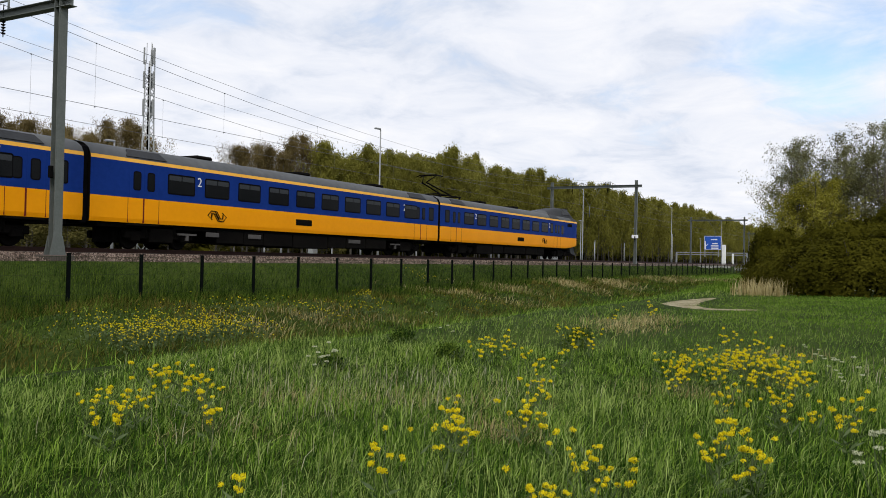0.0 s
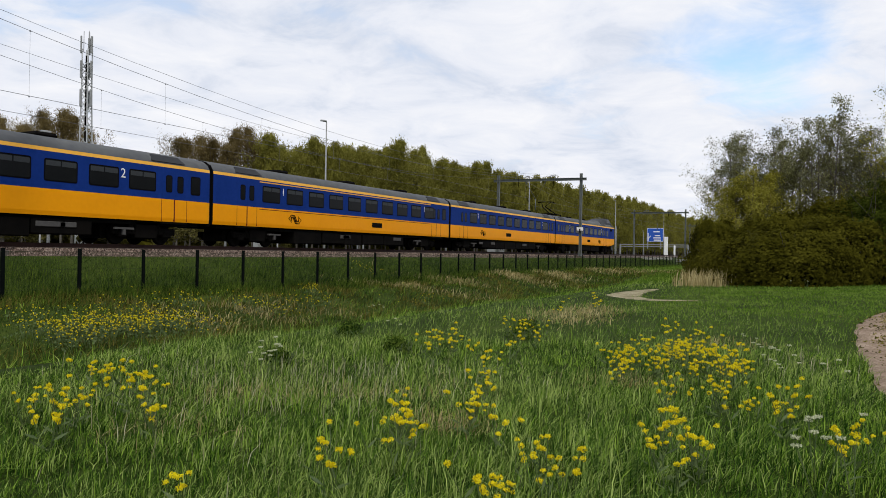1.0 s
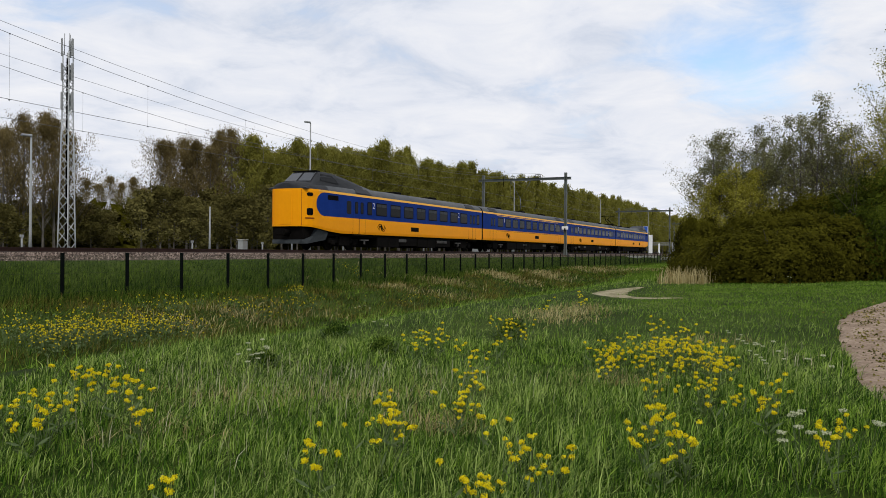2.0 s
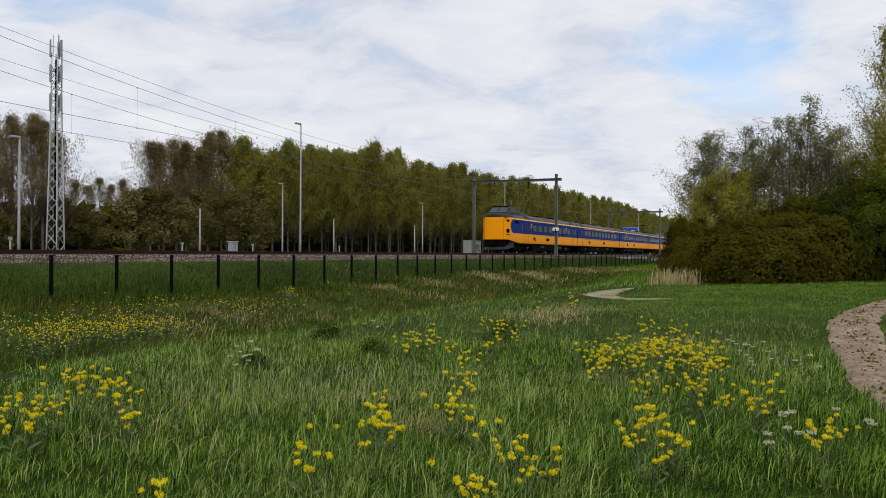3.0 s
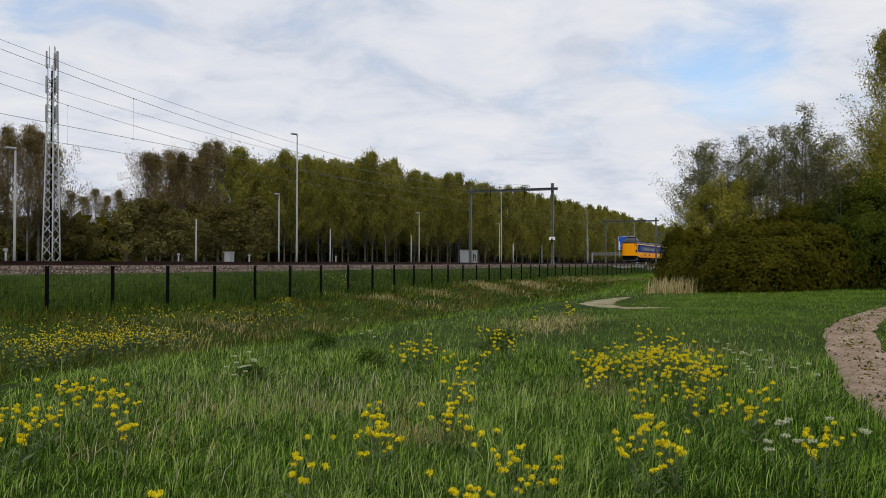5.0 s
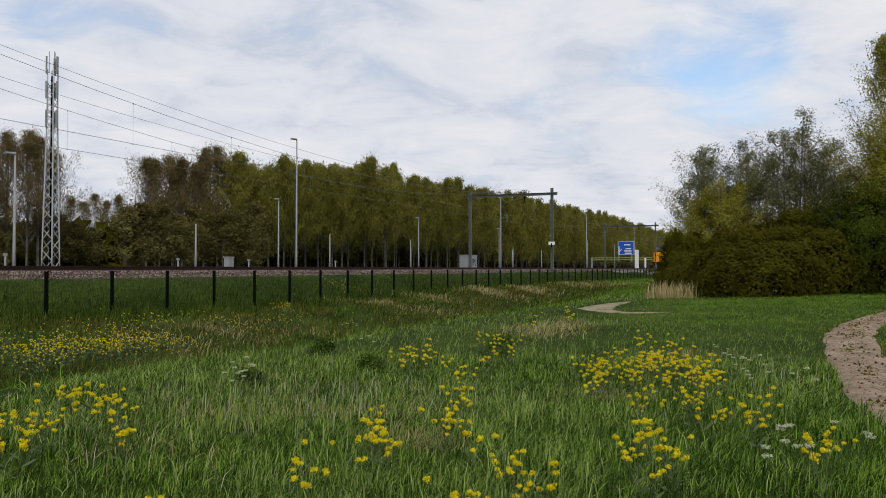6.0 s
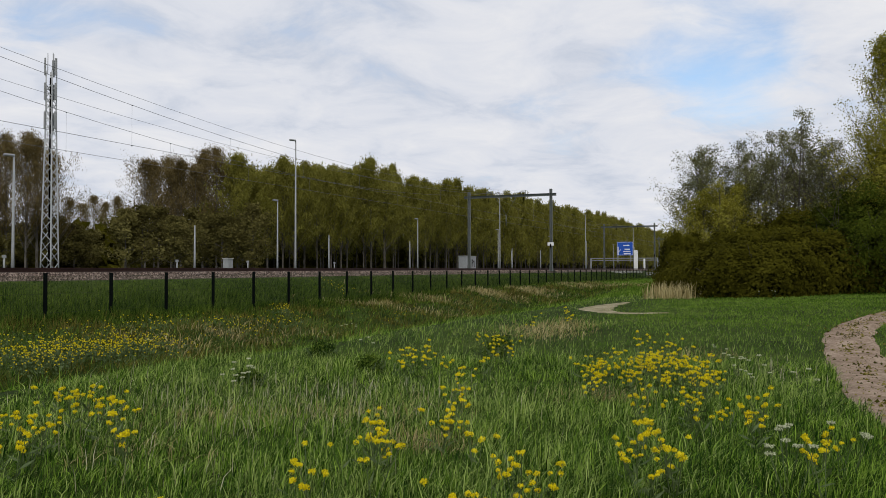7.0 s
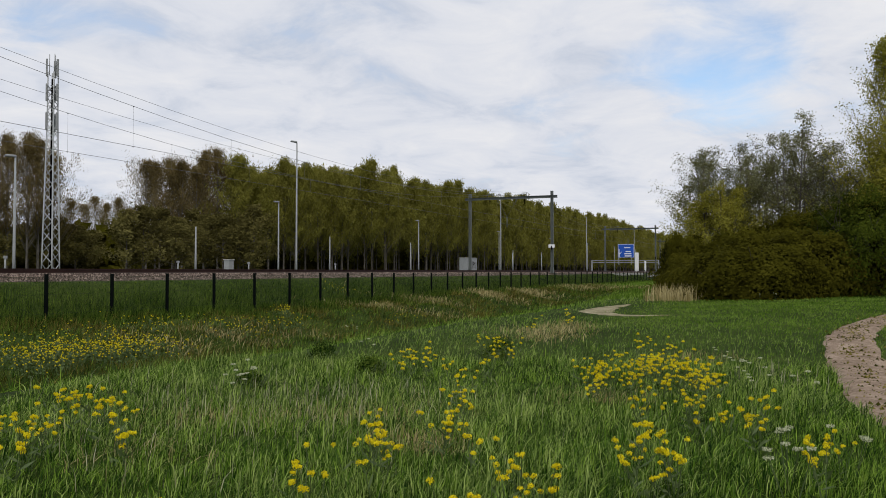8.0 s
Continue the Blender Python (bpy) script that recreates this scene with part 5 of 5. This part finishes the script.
def path_clear(x, y):
    """True off the bare paths."""
    line_y = np.interp(x, [2, 7, 12, 17, 21, 25, 31, 38, 48], [-2.4, -1.5, -1.1, -0.98, -1.12, -1.7, -3.3, -6.0, -11.0])
    free = np.abs(y - line_y) > 0.47
    for (ax, ay), (bx, by) in zip(SAND_LINE, SAND_LINE[1:]):
        k = np.clip(((x - ax) * (bx - ax) + (y - ay) * (by - ay)) / ((bx - ax) ** 2 + (by - ay) ** 2), 0, 1)
        free &= np.hypot(x - ax - k * (bx - ax), y - ay - k * (by - ay)) > 0.30 + 0.40 * np.abs(np.sin(3.1 * x + 5.3 * y) * np.sin(1.7 * y - 4.1 * x))
    return free


def fan(rng, n, r0, r1, b0, b1, power):
    """Spots over a sector of the meadow, thinning with distance."""
    u = rng.random(n)
    p = 2 - power
    r = (r0 ** p + u * (r1 ** p - r0 ** p)) ** (1 / p)
    b = np.radians(rng.uniform(b0, b1, n))
    return r * np.cos(b), r * np.sin(b), r


def stuff(name, v, f, materials, label, category):
    return tagged(new(name, raw_mesh(name, v, f, 3, materials)), label, category, kind="stuff")


def build_grass():
    rng = np.random.default_rng(7)
    # the meadow this side of the ditch: short fine blades near by, single slivers further off
    for seed, count, r0, r1, power in ((1, 190000, 2.6, 15, 1.35), (2, 230000, 13, 75, 1.2)):
        x, y, r = fan(rng, count, r0, r1, -13, 68, power)
        edge = 9.6 + 0.7 * np.sin(x * 0.7) * np.sin(x * 0.23)
        ok = (y < edge) & path_clear(x, y)
        x, y, r = x[ok], y[ok], r[ok]
        n = len(x)
        pn, fn = patch_noise(x, y, 0.30, 2.0), patch_noise(x, y, 1.0, 4.0)
        low = np.clip((x - 12) / 14, 0, 1) * np.clip((8 - y) / 5, 0, 1)       # shorter turf by the thicket
        tuft = patch_noise(x, y, 2.6, 7.0)
        h = (0.135 + 0.07 * pn + 0.08 * fn + 0.11 * tuft) * rng.uniform(0.55, 1.35, n) * (1 - 0.60 * low)
        h = np.where(rng.random(n) < 0.05, h * 1.7, h) * np.where(np.hypot((x - 30.0) * 0.6, y - 6.5) < 3.0, 0.4, 1.0)
        h = np.maximum(h, 0.055)
        w = 0.0052 * (1 + r / 11.0) * rng.uniform(0.7, 1.3, n)
        keep = (rng.random(n) > 0.75 * low) & (rng.random(n) < np.clip(1.0 + 1.5 * tuft, 0.25, 1.0))
        # paler grass in a band along the ditch, deep green where the sward is rank near the path
        rank = np.clip((x - 1.6 * y) / 1.5, 0, 1)
        pale = rng.random(n) < np.clip(0.24 + 0.35 * np.clip((7.0 - r) / 2, 0, 1) * (1 - rank) + 0.5 * pn + 0.32 * np.clip((r - 6.5) / 3, 0, 1) - 0.22 * np.clip((x - 2.2 * y - 2) / 4, 0, 1) + 0.45 * tuft, 0.04, 0.8)
        deep = ~pale & (rng.random(n) < np.clip(0.42 - 0.9 * fn + 0.40 * np.clip((7.0 - r) / 2, 0, 1) * rank, 0.05, 0.9) * (1 - low))
        turf = ~pale & ~deep & (rng.random(n) < 1.5 * low - 0.2)
        for name, sel, m, label in (("pale_meadow_grass", pale & keep, M_PALEGRASS, "pale grey-green meadow grass bent by the wind"),
                                    ("deep_meadow_grass", deep & keep, M_DEEPGRASS, "rank dark green meadow grass"),
                                    ("short_turf", turf, M_TURF, "short light green turf beside the path"),
                                    ("meadow_grass", ~pale & ~deep & ~turf & keep, M_GRASS, "short green spring meadow grass bent by the wind")):
            v, f = blades(rng, x[sel], y[sel], h[sel], w[sel], rng.uniform(0.2, 1.1, sel.sum()), simple=seed == 2)
            stuff(name, v, f, [m], label, "grass")
    # extra turf where the ground opens towards the thicket
    x, y = rng.uniform(13, 58, 90000), rng.uniform(-11, 7, 90000)
    thick = np.clip((x - 12) / 14, 0, 1) * np.clip((8 - y) / 5, 0, 1)
    keep = path_clear(x, y) & (rng.random(len(x)) < 1.3 * thick - 0.2)
    x, y = x[keep], y[keep]
    v, f = blades(rng, x, y, rng.uniform(0.05, 0.12, len(x)), 0.010 * (1 + np.hypot(x, y) / 14.0) * rng.uniform(0.7, 1.3, len(x)), rng.uniform(0.4, 1.2, len(x)), simple=True)
    stuff("short_turf", v, f, [M_TURF], "short light green turf beside the path", "grass")
    # the ditch and the rough far bank: olive tussocks, dead herbs and grass between
    n = 120000
    x, y = 5 + rng.random(n) ** 1.4 * 75, rng.uniform(9.4, 19.5, n)
    keep = rng.random(n) < np.where(y < 13.0, 0.45, 1.0)
    x, y = x[keep], y[keep]
    n = len(x)
    r = np.hypot(x, y)
    pn, fn = patch_noise(x, y, 0.45, 8.0), patch_noise(x, y, 1.2, 6.0)
    h = (0.20 + 0.12 * pn + 0.16 * fn) * rng.uniform(0.5, 1.4, n)
    h = np.maximum(h, 0.06)
    w = 0.0075 * (1 + r / 13.0) * rng.uniform(0.7, 1.3, n)
    dead = rng.random(n) < np.clip(0.50 + 0.9 * pn - 0.25 * np.clip((x - 40) / 20, 0, 1), 0.10, 0.85) * np.clip((y - 10.5) / 2.5, 0, 1)
    pale = ~dead & ((rng.random(n) < 0.25) | (y < 11.0))
    for name, sel, m, label, cat in (("dead_herbs", dead, M_RUST, "brown withered herbs along the ditch bank", "herbs"),
                                     ("bank_meadow_grass", pale, M_GRASS, "green grass at the lip of the ditch", "grass"),
                                     ("ditch_grass", ~dead & ~pale, M_BANK, "olive green tussocks on the ditch bank", "grass")):
        v, f = blades(rng, x[sel], y[sel], h[sel], w[sel], rng.uniform(0.3, 1.1, sel.sum()), simple=True)
        stuff(name, v, f, [m], label, cat)
    # tall rank grass on the embankment behind the fence and along its foot
    n = 90000
    x = 6 + rng.random(n) ** 1.5 * 120
    y = np.where(rng.random(n) < 0.80, rng.uniform(19.3, 23.3, n), rng.uniform(18.2, 19.6, n))
    pn = patch_noise(x, y, 0.5, 8.0)
    h = (0.34 + 0.25 * pn) * rng.uniform(0.5, 1.3, n) * np.clip((23.3 - y) / 1.8, 0.06, 1)
    v, f = blades(rng, x, y, np.maximum(h, 0.05), 0.011 * (1 + x / 26) * rng.uniform(0.7, 1.3, n), rng.uniform(0.15, 0.8, n), simple=True)
    stuff("embankment_grass", v, f, [M_BANK], "tall dark green grass on the railway embankment", "grass")
    # rougher cover all round
    n = 26000
    x, y = rng.uniform(-26, 30, n), rng.uniform(-26, 19, n)
    b, r = np.degrees(np.arctan2(y, x)), np.hypot(x, y)
    ok = ((b < -12) | (b > 66) | (r < 3)) & path_clear(x, y) & (r > 0.5) & ~((x < 2) & (np.abs(y + 2.4 - 0.35 * (x - 2)) < 1.6))
    x, y = x[ok], y[ok]
    v, f = blades(rng, x, y, rng.uniform(0.12, 0.32, len(x)), rng.uniform(0.012, 0.03, len(x)), rng.uniform(0.1, 0.6, len(x)), simple=True)
    stuff("open_meadow_grass", v, f, [M_GRASS], "green meadow grass around the path", "grass")
    # grass beyond, towards the bridge and round the thicket
    n = 40000
    x, y = rng.uniform(45, 130, n), rng.uniform(2, 20, n)
    keep = (y < 12) | (x > 75)
    x, y, n = x[keep], y[keep], int(keep.sum())
    v, f = blades(rng, x, y, rng.uniform(0.15, 0.40, n), rng.uniform(0.04, 0.09, n), rng.uniform(0.1, 0.7, n), simple=True)
    stuff("far_grass", v, f, [M_TURF], "rough green grass beside the railway fence", "grass")


build_grass()


def straw_patch(name, spots, height, width, material, label, category, seed, bend=0.5):
    rng = np.random.default_rng(seed)
    X, Y = [], []
    for cx, cy, along, across, n in spots:
        b = math.atan2(cy, cx)
        a, c = rng.normal(0, along * 0.5, n), rng.normal(0, across * 0.5, n)
        X.append(cx + a * math.cos(b) - c * math.sin(b))
        Y.append(cy + a * math.sin(b) + c * math.cos(b))
    x, y = np.concatenate(X), np.concatenate(Y)
    r = np.hypot(x, y)
    v, f = blades(rng, x, y, height * rng.uniform(0.25, 1.25, len(x)), width * (1 + r / 10) * rng.uniform(0.7, 1.3, len(x)), rng.uniform(0.2, 1.0, len(x)) * bend)
    stuff(name, v, f, [material], label, category)


straw_patch("straw_tufts", [(10.3, 2.35, 0.6, 0.7, 420), (7.0, 5.6, 0.7, 1.1, 420), (8.1, 4.4, 0.8, 0.9, 300), (6.9, 3.2, 0.6, 0.5, 420), (19.3, 5.7, 2.2, 1.2, 800), (21.5, 5.6, 2.0, 0.8, 400), (5.2, 5.0, 0.6, 0.6, 160), (15.5, 1.6, 0.9, 0.8, 160)],
            0.20, 0.0045, M_STRAW, "pale dry straw tufts lying in the meadow", "dry grass", 3, 1.3)
straw_patch("bleached_stems", [(7.6, 5.6, 2.0, 2.2, 260), (8.6, 4.9, 1.8, 2.0, 260), (9.0, 6.5, 2.2, 2.4, 200), (6.2, 4.6, 1.4, 1.8, 120), (5.0, 3.6, 1.2, 1.6, 60), (13.0, 0.3, 1.5, 0.6, 90)],
            0.28, 0.0035, M_DRYSTEM, "thin bleached upright stems among the meadow grass", "dry grass", 6, 0.45)
straw_patch("bank_straw", [(17.6, 15.7, 0.9, 1.5, 260), (20.0, 15.6, 0.8, 1.4, 260), (23.0, 15.4, 0.8, 2.0, 140), (33, 18.4, 0.8, 2.4, 420), (39.5, 18.4, 0.9, 2.6, 420), (47, 17.2, 1.6, 2.2, 800), (54, 16.6, 2.2, 2.0, 700), (66, 16.5, 4, 3.0, 700), (76, 15, 5, 3.5, 700), (36, 15.2, 1.5, 1.6, 120)],
            0.34, 0.006, M_STRAW, "bleached dry grass along the top of the ditch bank", "dry grass", 4, 1.1)
straw_patch("reeds", [(42.4, 6.1, 1.6, 1.0, 300), (43.5, 5.3, 1.5, 0.9, 260), (41.5, 4.9, 1.0, 0.6, 80)], 0.85, 0.006, M_STRAW, "pale dry reeds standing beside the thicket", "reeds", 5, 0.32)


# ---- flowers ----
def flower_meshes(seed, height, stems, petal, head=0.024):
    """One flowering plant: stems with leaves, and rounded heads of small petals."""
    rng = random.Random(seed)
    nr = np.random.default_rng(seed)
    bm = bmesh.new()
    heads = []
    for _ in range(stems):
        a = rng.uniform(0, 6.28)
        p = branch_points(rng, (0, 0, -0.05), (math.cos(a) * 0.28, math.sin(a) * 0.28, 1), height * rng.uniform(0.7, 1.05), 0.10, 4)
        tube(bm, p, [0.0045, 0.004, 0.0035, 0.003, 0.002], 3)
        heads.append(p[-1])
        for q in (2, 3):
            if rng.random() < 0.45:
                t = branch_points(rng, p[q], (rng.uniform(-0.6, 0.6), rng.uniform(-0.6, 0.6), 1), height * 0.22, 0.1, 2)
                tube(bm, t, [0.003, 0.0025, 0.002], 3)
                heads.append(t[-1])
        for q in (1, 2):
            d = Vector((rng.uniform(-1, 1), rng.uniform(-1, 1), 0.5)).normalized()
            s = d.orthogonal().normalized() * 0.012
            v = [bm.verts.new(c) for c in (p[q], p[q] + d * 0.06 + s, p[q] + d * 0.13, p[q] + d * 0.06 - s)]
            bm.faces.new(v)
    wood = bpy.data.meshes.new("flower_stems")
    bm.to_mesh(wood)
    bm.free()
    wood.materials.append(M_STEM)
    # each head is a flattened dome of small petals that face outwards
    c = np.repeat(np.array([tuple(h) for h in heads]), 54, 0)
    d = nr.normal(0, 1, c.shape)
    d[:, 2] = np.where(d[:, 2] < 0, -0.6 * d[:, 2] * np.sign(nr.random(len(d)) - 0.45), d[:, 2])
    d /= np.linalg.norm(d, axis=1)[:, None]
    c = c + d * np.array([1.0, 1.0, 0.9]) * head * nr.uniform(0.6, 1.0, len(c))[:, None]
    v = leaf_cloud(nr, c, 1, head * 0.06, head * 0.30, d, 0.35)
    return wood, raw_mesh("petals", v, np.arange(len(v)), 3, [petal])


def umbel_meshes(seed, height):
    rng = random.Random(seed)
    nr = np.random.default_rng(seed)
    bm = bmesh.new()
    c = []
    for _ in range(3):
        a = rng.uniform(0, 6.28)
        p = branch_points(rng, (0, 0, -0.05), (math.cos(a) * 0.35, math.sin(a) * 0.35, 1), height * rng.uniform(0.75, 1.05), 0.08, 4)
        tube(bm, p, [0.005, 0.0045, 0.004, 0.003, 0.0025], 3)
        for k in range(9):
            b = 6.28 * k / 9
            e = p[-1] + Vector((math.cos(b) * 0.024, math.sin(b) * 0.024, 0.02))
            tube(bm, [p[-1], e], 0.0012, 3)
            c.append(tuple(e))
    wood = bpy.data.meshes.new("umbel_stems")
    bm.to_mesh(wood)
    bm.free()
    wood.materials.append(M_STEM)
    v = leaf_cloud(nr, np.array(c), 8, 0.005, 0.006)
    return wood, raw_mesh("umbels", v, np.arange(len(v)), 3, [M_UMBEL])


SWAYING = []


def scatter(spots, variants, name, label, category, group, parts, seed):
    rng = random.Random(seed)
    for cx, cy, along, across, n in spots:
        b = math.atan2(cy, cx)
        for _ in range(n):
            a, c = rng.gauss(0, along * 0.45), rng.gauss(0, across * 0.5)
            x, y = cx + a * math.cos(b) - c * math.sin(b), cy + a * math.sin(b) + c * math.cos(b)
            me = rng.choice(variants)
            m = pose(x, y, ground_z(x, y), 0, 0, rng.uniform(0, 360)) @ Matrix.Scale(rng.uniform(0.8, 1.12), 4)
            t = thing(name, label, category, m, group)
            if math.hypot(x, y) < 12:
                SWAYING.append((t, rng.uniform(0, 6.28), rng.uniform(1.2, 3.2)))
            part(parts[0], me[0], None, t)
            tagged(part(parts[1], me[1], None, t), kind="stuff")


def flower_bed():
    """The yellow bed on the far bank of the ditch with its stragglers: too many small heads to count."""
    rng = np.random.default_rng(19)
    x, y = [], []
    for cx, cy, sx, sy, n in ((13.9, 15.7, 1.5, 0.8, 330), (15.4, 15.5, 1.3, 0.8, 330), (16.8, 15.5, 0.9, 0.8, 90), (12.9, 15.1, 0.8, 0.7, 120), (12.6, 16.2, 0.8, 0.8, 40), (20.4, 15.8, 1.3, 0.8, 60), (23.3, 16.2, 1.2, 0.7, 60), (25.5, 17.6, 0.35, 0.4, 40), (36.0, 21.3, 0.7, 0.6, 40), (31.0, 15.4, 2.0, 0.9, 25), (18.2, 17.2, 1.6, 0.6, 50)):
        x.append(rng.normal(cx, sx * 0.6, n))
        y.append(rng.normal(cy, sy * 0.6, n))
    x, y = np.concatenate(x), np.concatenate(y)
    z = np.array([ground_z(a, b) for a, b in zip(x, y)])
    h = rng.uniform(0.18, 0.48, len(x))
    heads = np.stack([x, y, z + h], -1)
    d = rng.normal(0, 1, (len(x) * 14, 3)) + np.array([0, 0, 0.7])
    d /= np.linalg.norm(d, axis=1)[:, None]
    petals = leaf_cloud(rng, np.repeat(heads, 14, 0) + d * 0.015, 1, 0.002, 0.010, d, 0.3)
    side = rng.normal(0, 1, (len(x), 3)) * 0.004
    foot = np.stack([x + rng.normal(0, 0.05, len(x)), y + rng.normal(0, 0.05, len(x)), z - 0.03], -1)
    stems = np.stack([foot - side, foot + side, heads], 1).reshape(-1, 3)
    leaves = leaf_cloud(rng, np.repeat(foot + (heads - foot) * rng.uniform(0.2, 0.8, (len(x), 1)), 4, 0), 1, 0.04, 0.035)
    v = np.concatenate([petals, stems, leaves])
    index = np.concatenate([np.zeros(len(petals) // 3), np.ones((len(stems) + len(leaves)) // 3)])
    me = raw_mesh("flower_bed", v, np.arange(len(v)), 3, [M_PETAL, M_STEM], index)
    tagged(new("flower_bed", me), "dense bed of small yellow flowers on the ditch bank", "flowers", kind="stuff")


def build_flowers():
    small = [flower_meshes(200 + i, 0.40 + 0.02 * i, 1 + i % 3, M_PETAL) for i in range(6)]
    label = "wild yellow mustard plant flowering in the grass"
    scatter([(6.3, 6.9, 1.12, 0.2, 7), (6.1, 6.3, 0.8, 0.17, 6), (5.7, 5.7, 0.64, 0.17, 5), (5.2, 6.4, 0.64, 0.22, 5), (5.5, 6.3, 0.8, 0.2, 3), (4.7, 5.6, 0.64, 0.21, 4), (4.3, 5.3, 0.32, 0.09, 3), (4.8, 4.8, 0.32, 0.11, 3),
             (5.1, 5.1, 0.32, 0.07, 1), (3.6, 3.4, 0.08, 0.05, 2), (4.3, 2.8, 0.08, 0.05, 1), (4.5, 2.8, 0.16, 0.05, 1), (4.7, 3.1, 0.16, 0.1, 2), (5.9, 3.2, 0.64, 0.09, 5), (5.4, 2.8, 0.32, 0.06, 3), (4.9, 2.6, 0.16, 0.05, 1),
             (5.1, 2.9, 0.32, 0.05, 2), (11.0, 5.2, 1.6, 0.45, 9), (10.4, 5.2, 1.12, 0.23, 3), (7.2, 3.0, 0.64, 0.17, 6), (6.7, 2.9, 0.32, 0.1, 3), (9.8, 4.0, 1.76, 0.16, 7), (11.2, 4.2, 2.08, 0.23, 4), (14.6, 5.2, 1.44, 0.36, 14),
             (13.9, 4.7, 1.12, 0.2, 4), (20.4, 5.3, 3.0, 0.29, 5), (19.6, 6.1, 1.92, 0.32, 3), (4.9, 1.8, 0.08, 0.05, 1), (4.6, 1.7, 0.08, 0.05, 1), (5.4, 1.8, 0.08, 0.05, 1), (5.7, 1.9, 0.16, 0.05, 1), (4.9, 1.5, 0.16, 0.08, 4),
             (4.7, 1.5, 0.16, 0.05, 2), (4.3, 1.7, 0.08, 0.11, 4), (5.8, 2.3, 0.32, 0.07, 2), (12.4, 1.9, 1.6, 0.73, 46), (11.1, 1.9, 0.8, 0.82, 34), (11.0, 1.2, 1.1, 0.49, 24), (10.2, 2.4, 0.96, 0.2, 7), (11.7, 2.6, 0.8, 0.23, 4),
             (15.2, 2.5, 1.44, 0.45, 5), (9.3, 1.1, 0.48, 0.09, 4), (8.7, 1.0, 0.16, 0.09, 2), (8.2, 1.4, 0.48, 0.1, 4), (8.1, 1.2, 0.16, 0.05, 1), (7.1, 1.2, 0.32, 0.05, 2), (6.4, 1.2, 0.16, 0.05, 1), (5.9, 1.1, 0.16, 0.05, 2),
             (5.6, 1.0, 0.08, 0.05, 1), (6.5, 1.0, 0.16, 0.05, 1), (5.5, 0.9, 0.16, 0.07, 2), (5.8, 0.8, 0.16, 0.05, 3), (8.9, 0.7, 0.32, 0.05, 1), (7.8, 0.7, 0.32, 0.05, 1), (8.5, 0.6, 0.32, 0.1, 3), (8.3, 0.4, 0.48, 0.11, 5),
             (7.8, 0.3, 0.48, 0.08, 3), (7.1, -0.2, 0.32, 0.06, 2), (6.7, -0.3, 0.16, 0.05, 1), (6.4, -0.1, 0.16, 0.09, 2), (6.2, -0.2, 0.16, 0.05, 1)],
            small, "yellow_flower", label, "flower", "yellow meadow flowers", ("stem", "blossom"), 9)
    flower_bed()
    white = [umbel_meshes(220 + i, 0.46) for i in range(3)]
    scatter([(13.5, 0.9, 1.28, 0.37, 3), (11.9, 0.6, 1.23, 0.23, 2), (10.6, 0.4, 0.59, 0.1, 1), (7.1, 0.1, 0.18, 0.07, 1), (6.5, 0.1, 0.18, 0.08, 1), (6.0, -0.0, 0.1, 0.05, 1), (7.0, -0.4, 0.13, 0.05, 1), (10.7, -0.2, 0.5, 0.17, 1),
             (8.3, 6.3, 0.75, 0.2, 3), (9.0, 6.7, 0.44, 0.09, 1), (13.6, 7.4, 0.83, 0.12, 1), (17.5, 15.0, 1.0, 2.0, 2), (26.0, 14.6, 1.5, 2.0, 2), (42, 1.0, 2, 2, 2)],
            white, "white_umbel_flower", "white-flowered cow parsley standing in the grass", "flower", "white meadow flowers", ("stem", "umbel"), 10)
    weeds = [dome_mesh("weed", 230 + i, 0.42, 0.38, 1300, 0.03, M_BANK, M_STEM, 5) for i in range(2)]
    for x, y, s in ((12.6, 7.8, 0.62), (11.4, 6.2, 0.60), (14.7, 5.2, 0.70), (9.1, 6.8, 0.55)):
        weed = plant("weed_clump", weeds[0] if x > 11.5 else weeds[1], pose(x, y, ground_z(x, y)) @ Matrix.Scale(s, 4), "dark green leafy weed clump in the meadow", "weed", "weed clumps")
        for piece in weed.children:
            tagged(piece, kind="stuff")


build_flowers()


# ---- what moves ----
def motions():
    walk(train, [(t, pose(-33.9 + 36.42 * t - 0.058 * t * t, TRACK_Y, RAIL_Z)) for t in (0.0, 1.0, 2.0, 3.0, 4.0, 5.0, 6.0, 7.0, 8.0)])

    # the nearest flowers nod in the wind
    for plant_ob, phase, size in SWAYING:
        base = plant_ob.matrix_basis.copy()
        spot = Matrix.Translation(base.translation)
        turn = base.to_quaternion().to_matrix().to_4x4()
        rows = []
        for k in range(17):
            a = size * (0.6 + math.sin(phase + 2.3 * k * 0.5) + 0.5 * math.sin(phase * 2 + 4.1 * k * 0.5))
            rows.append((k * 0.5, spot @ pose(0, 0, 0, -0.6 * a, -0.8 * a, 0) @ turn))
        walk(plant_ob, rows)


motions()
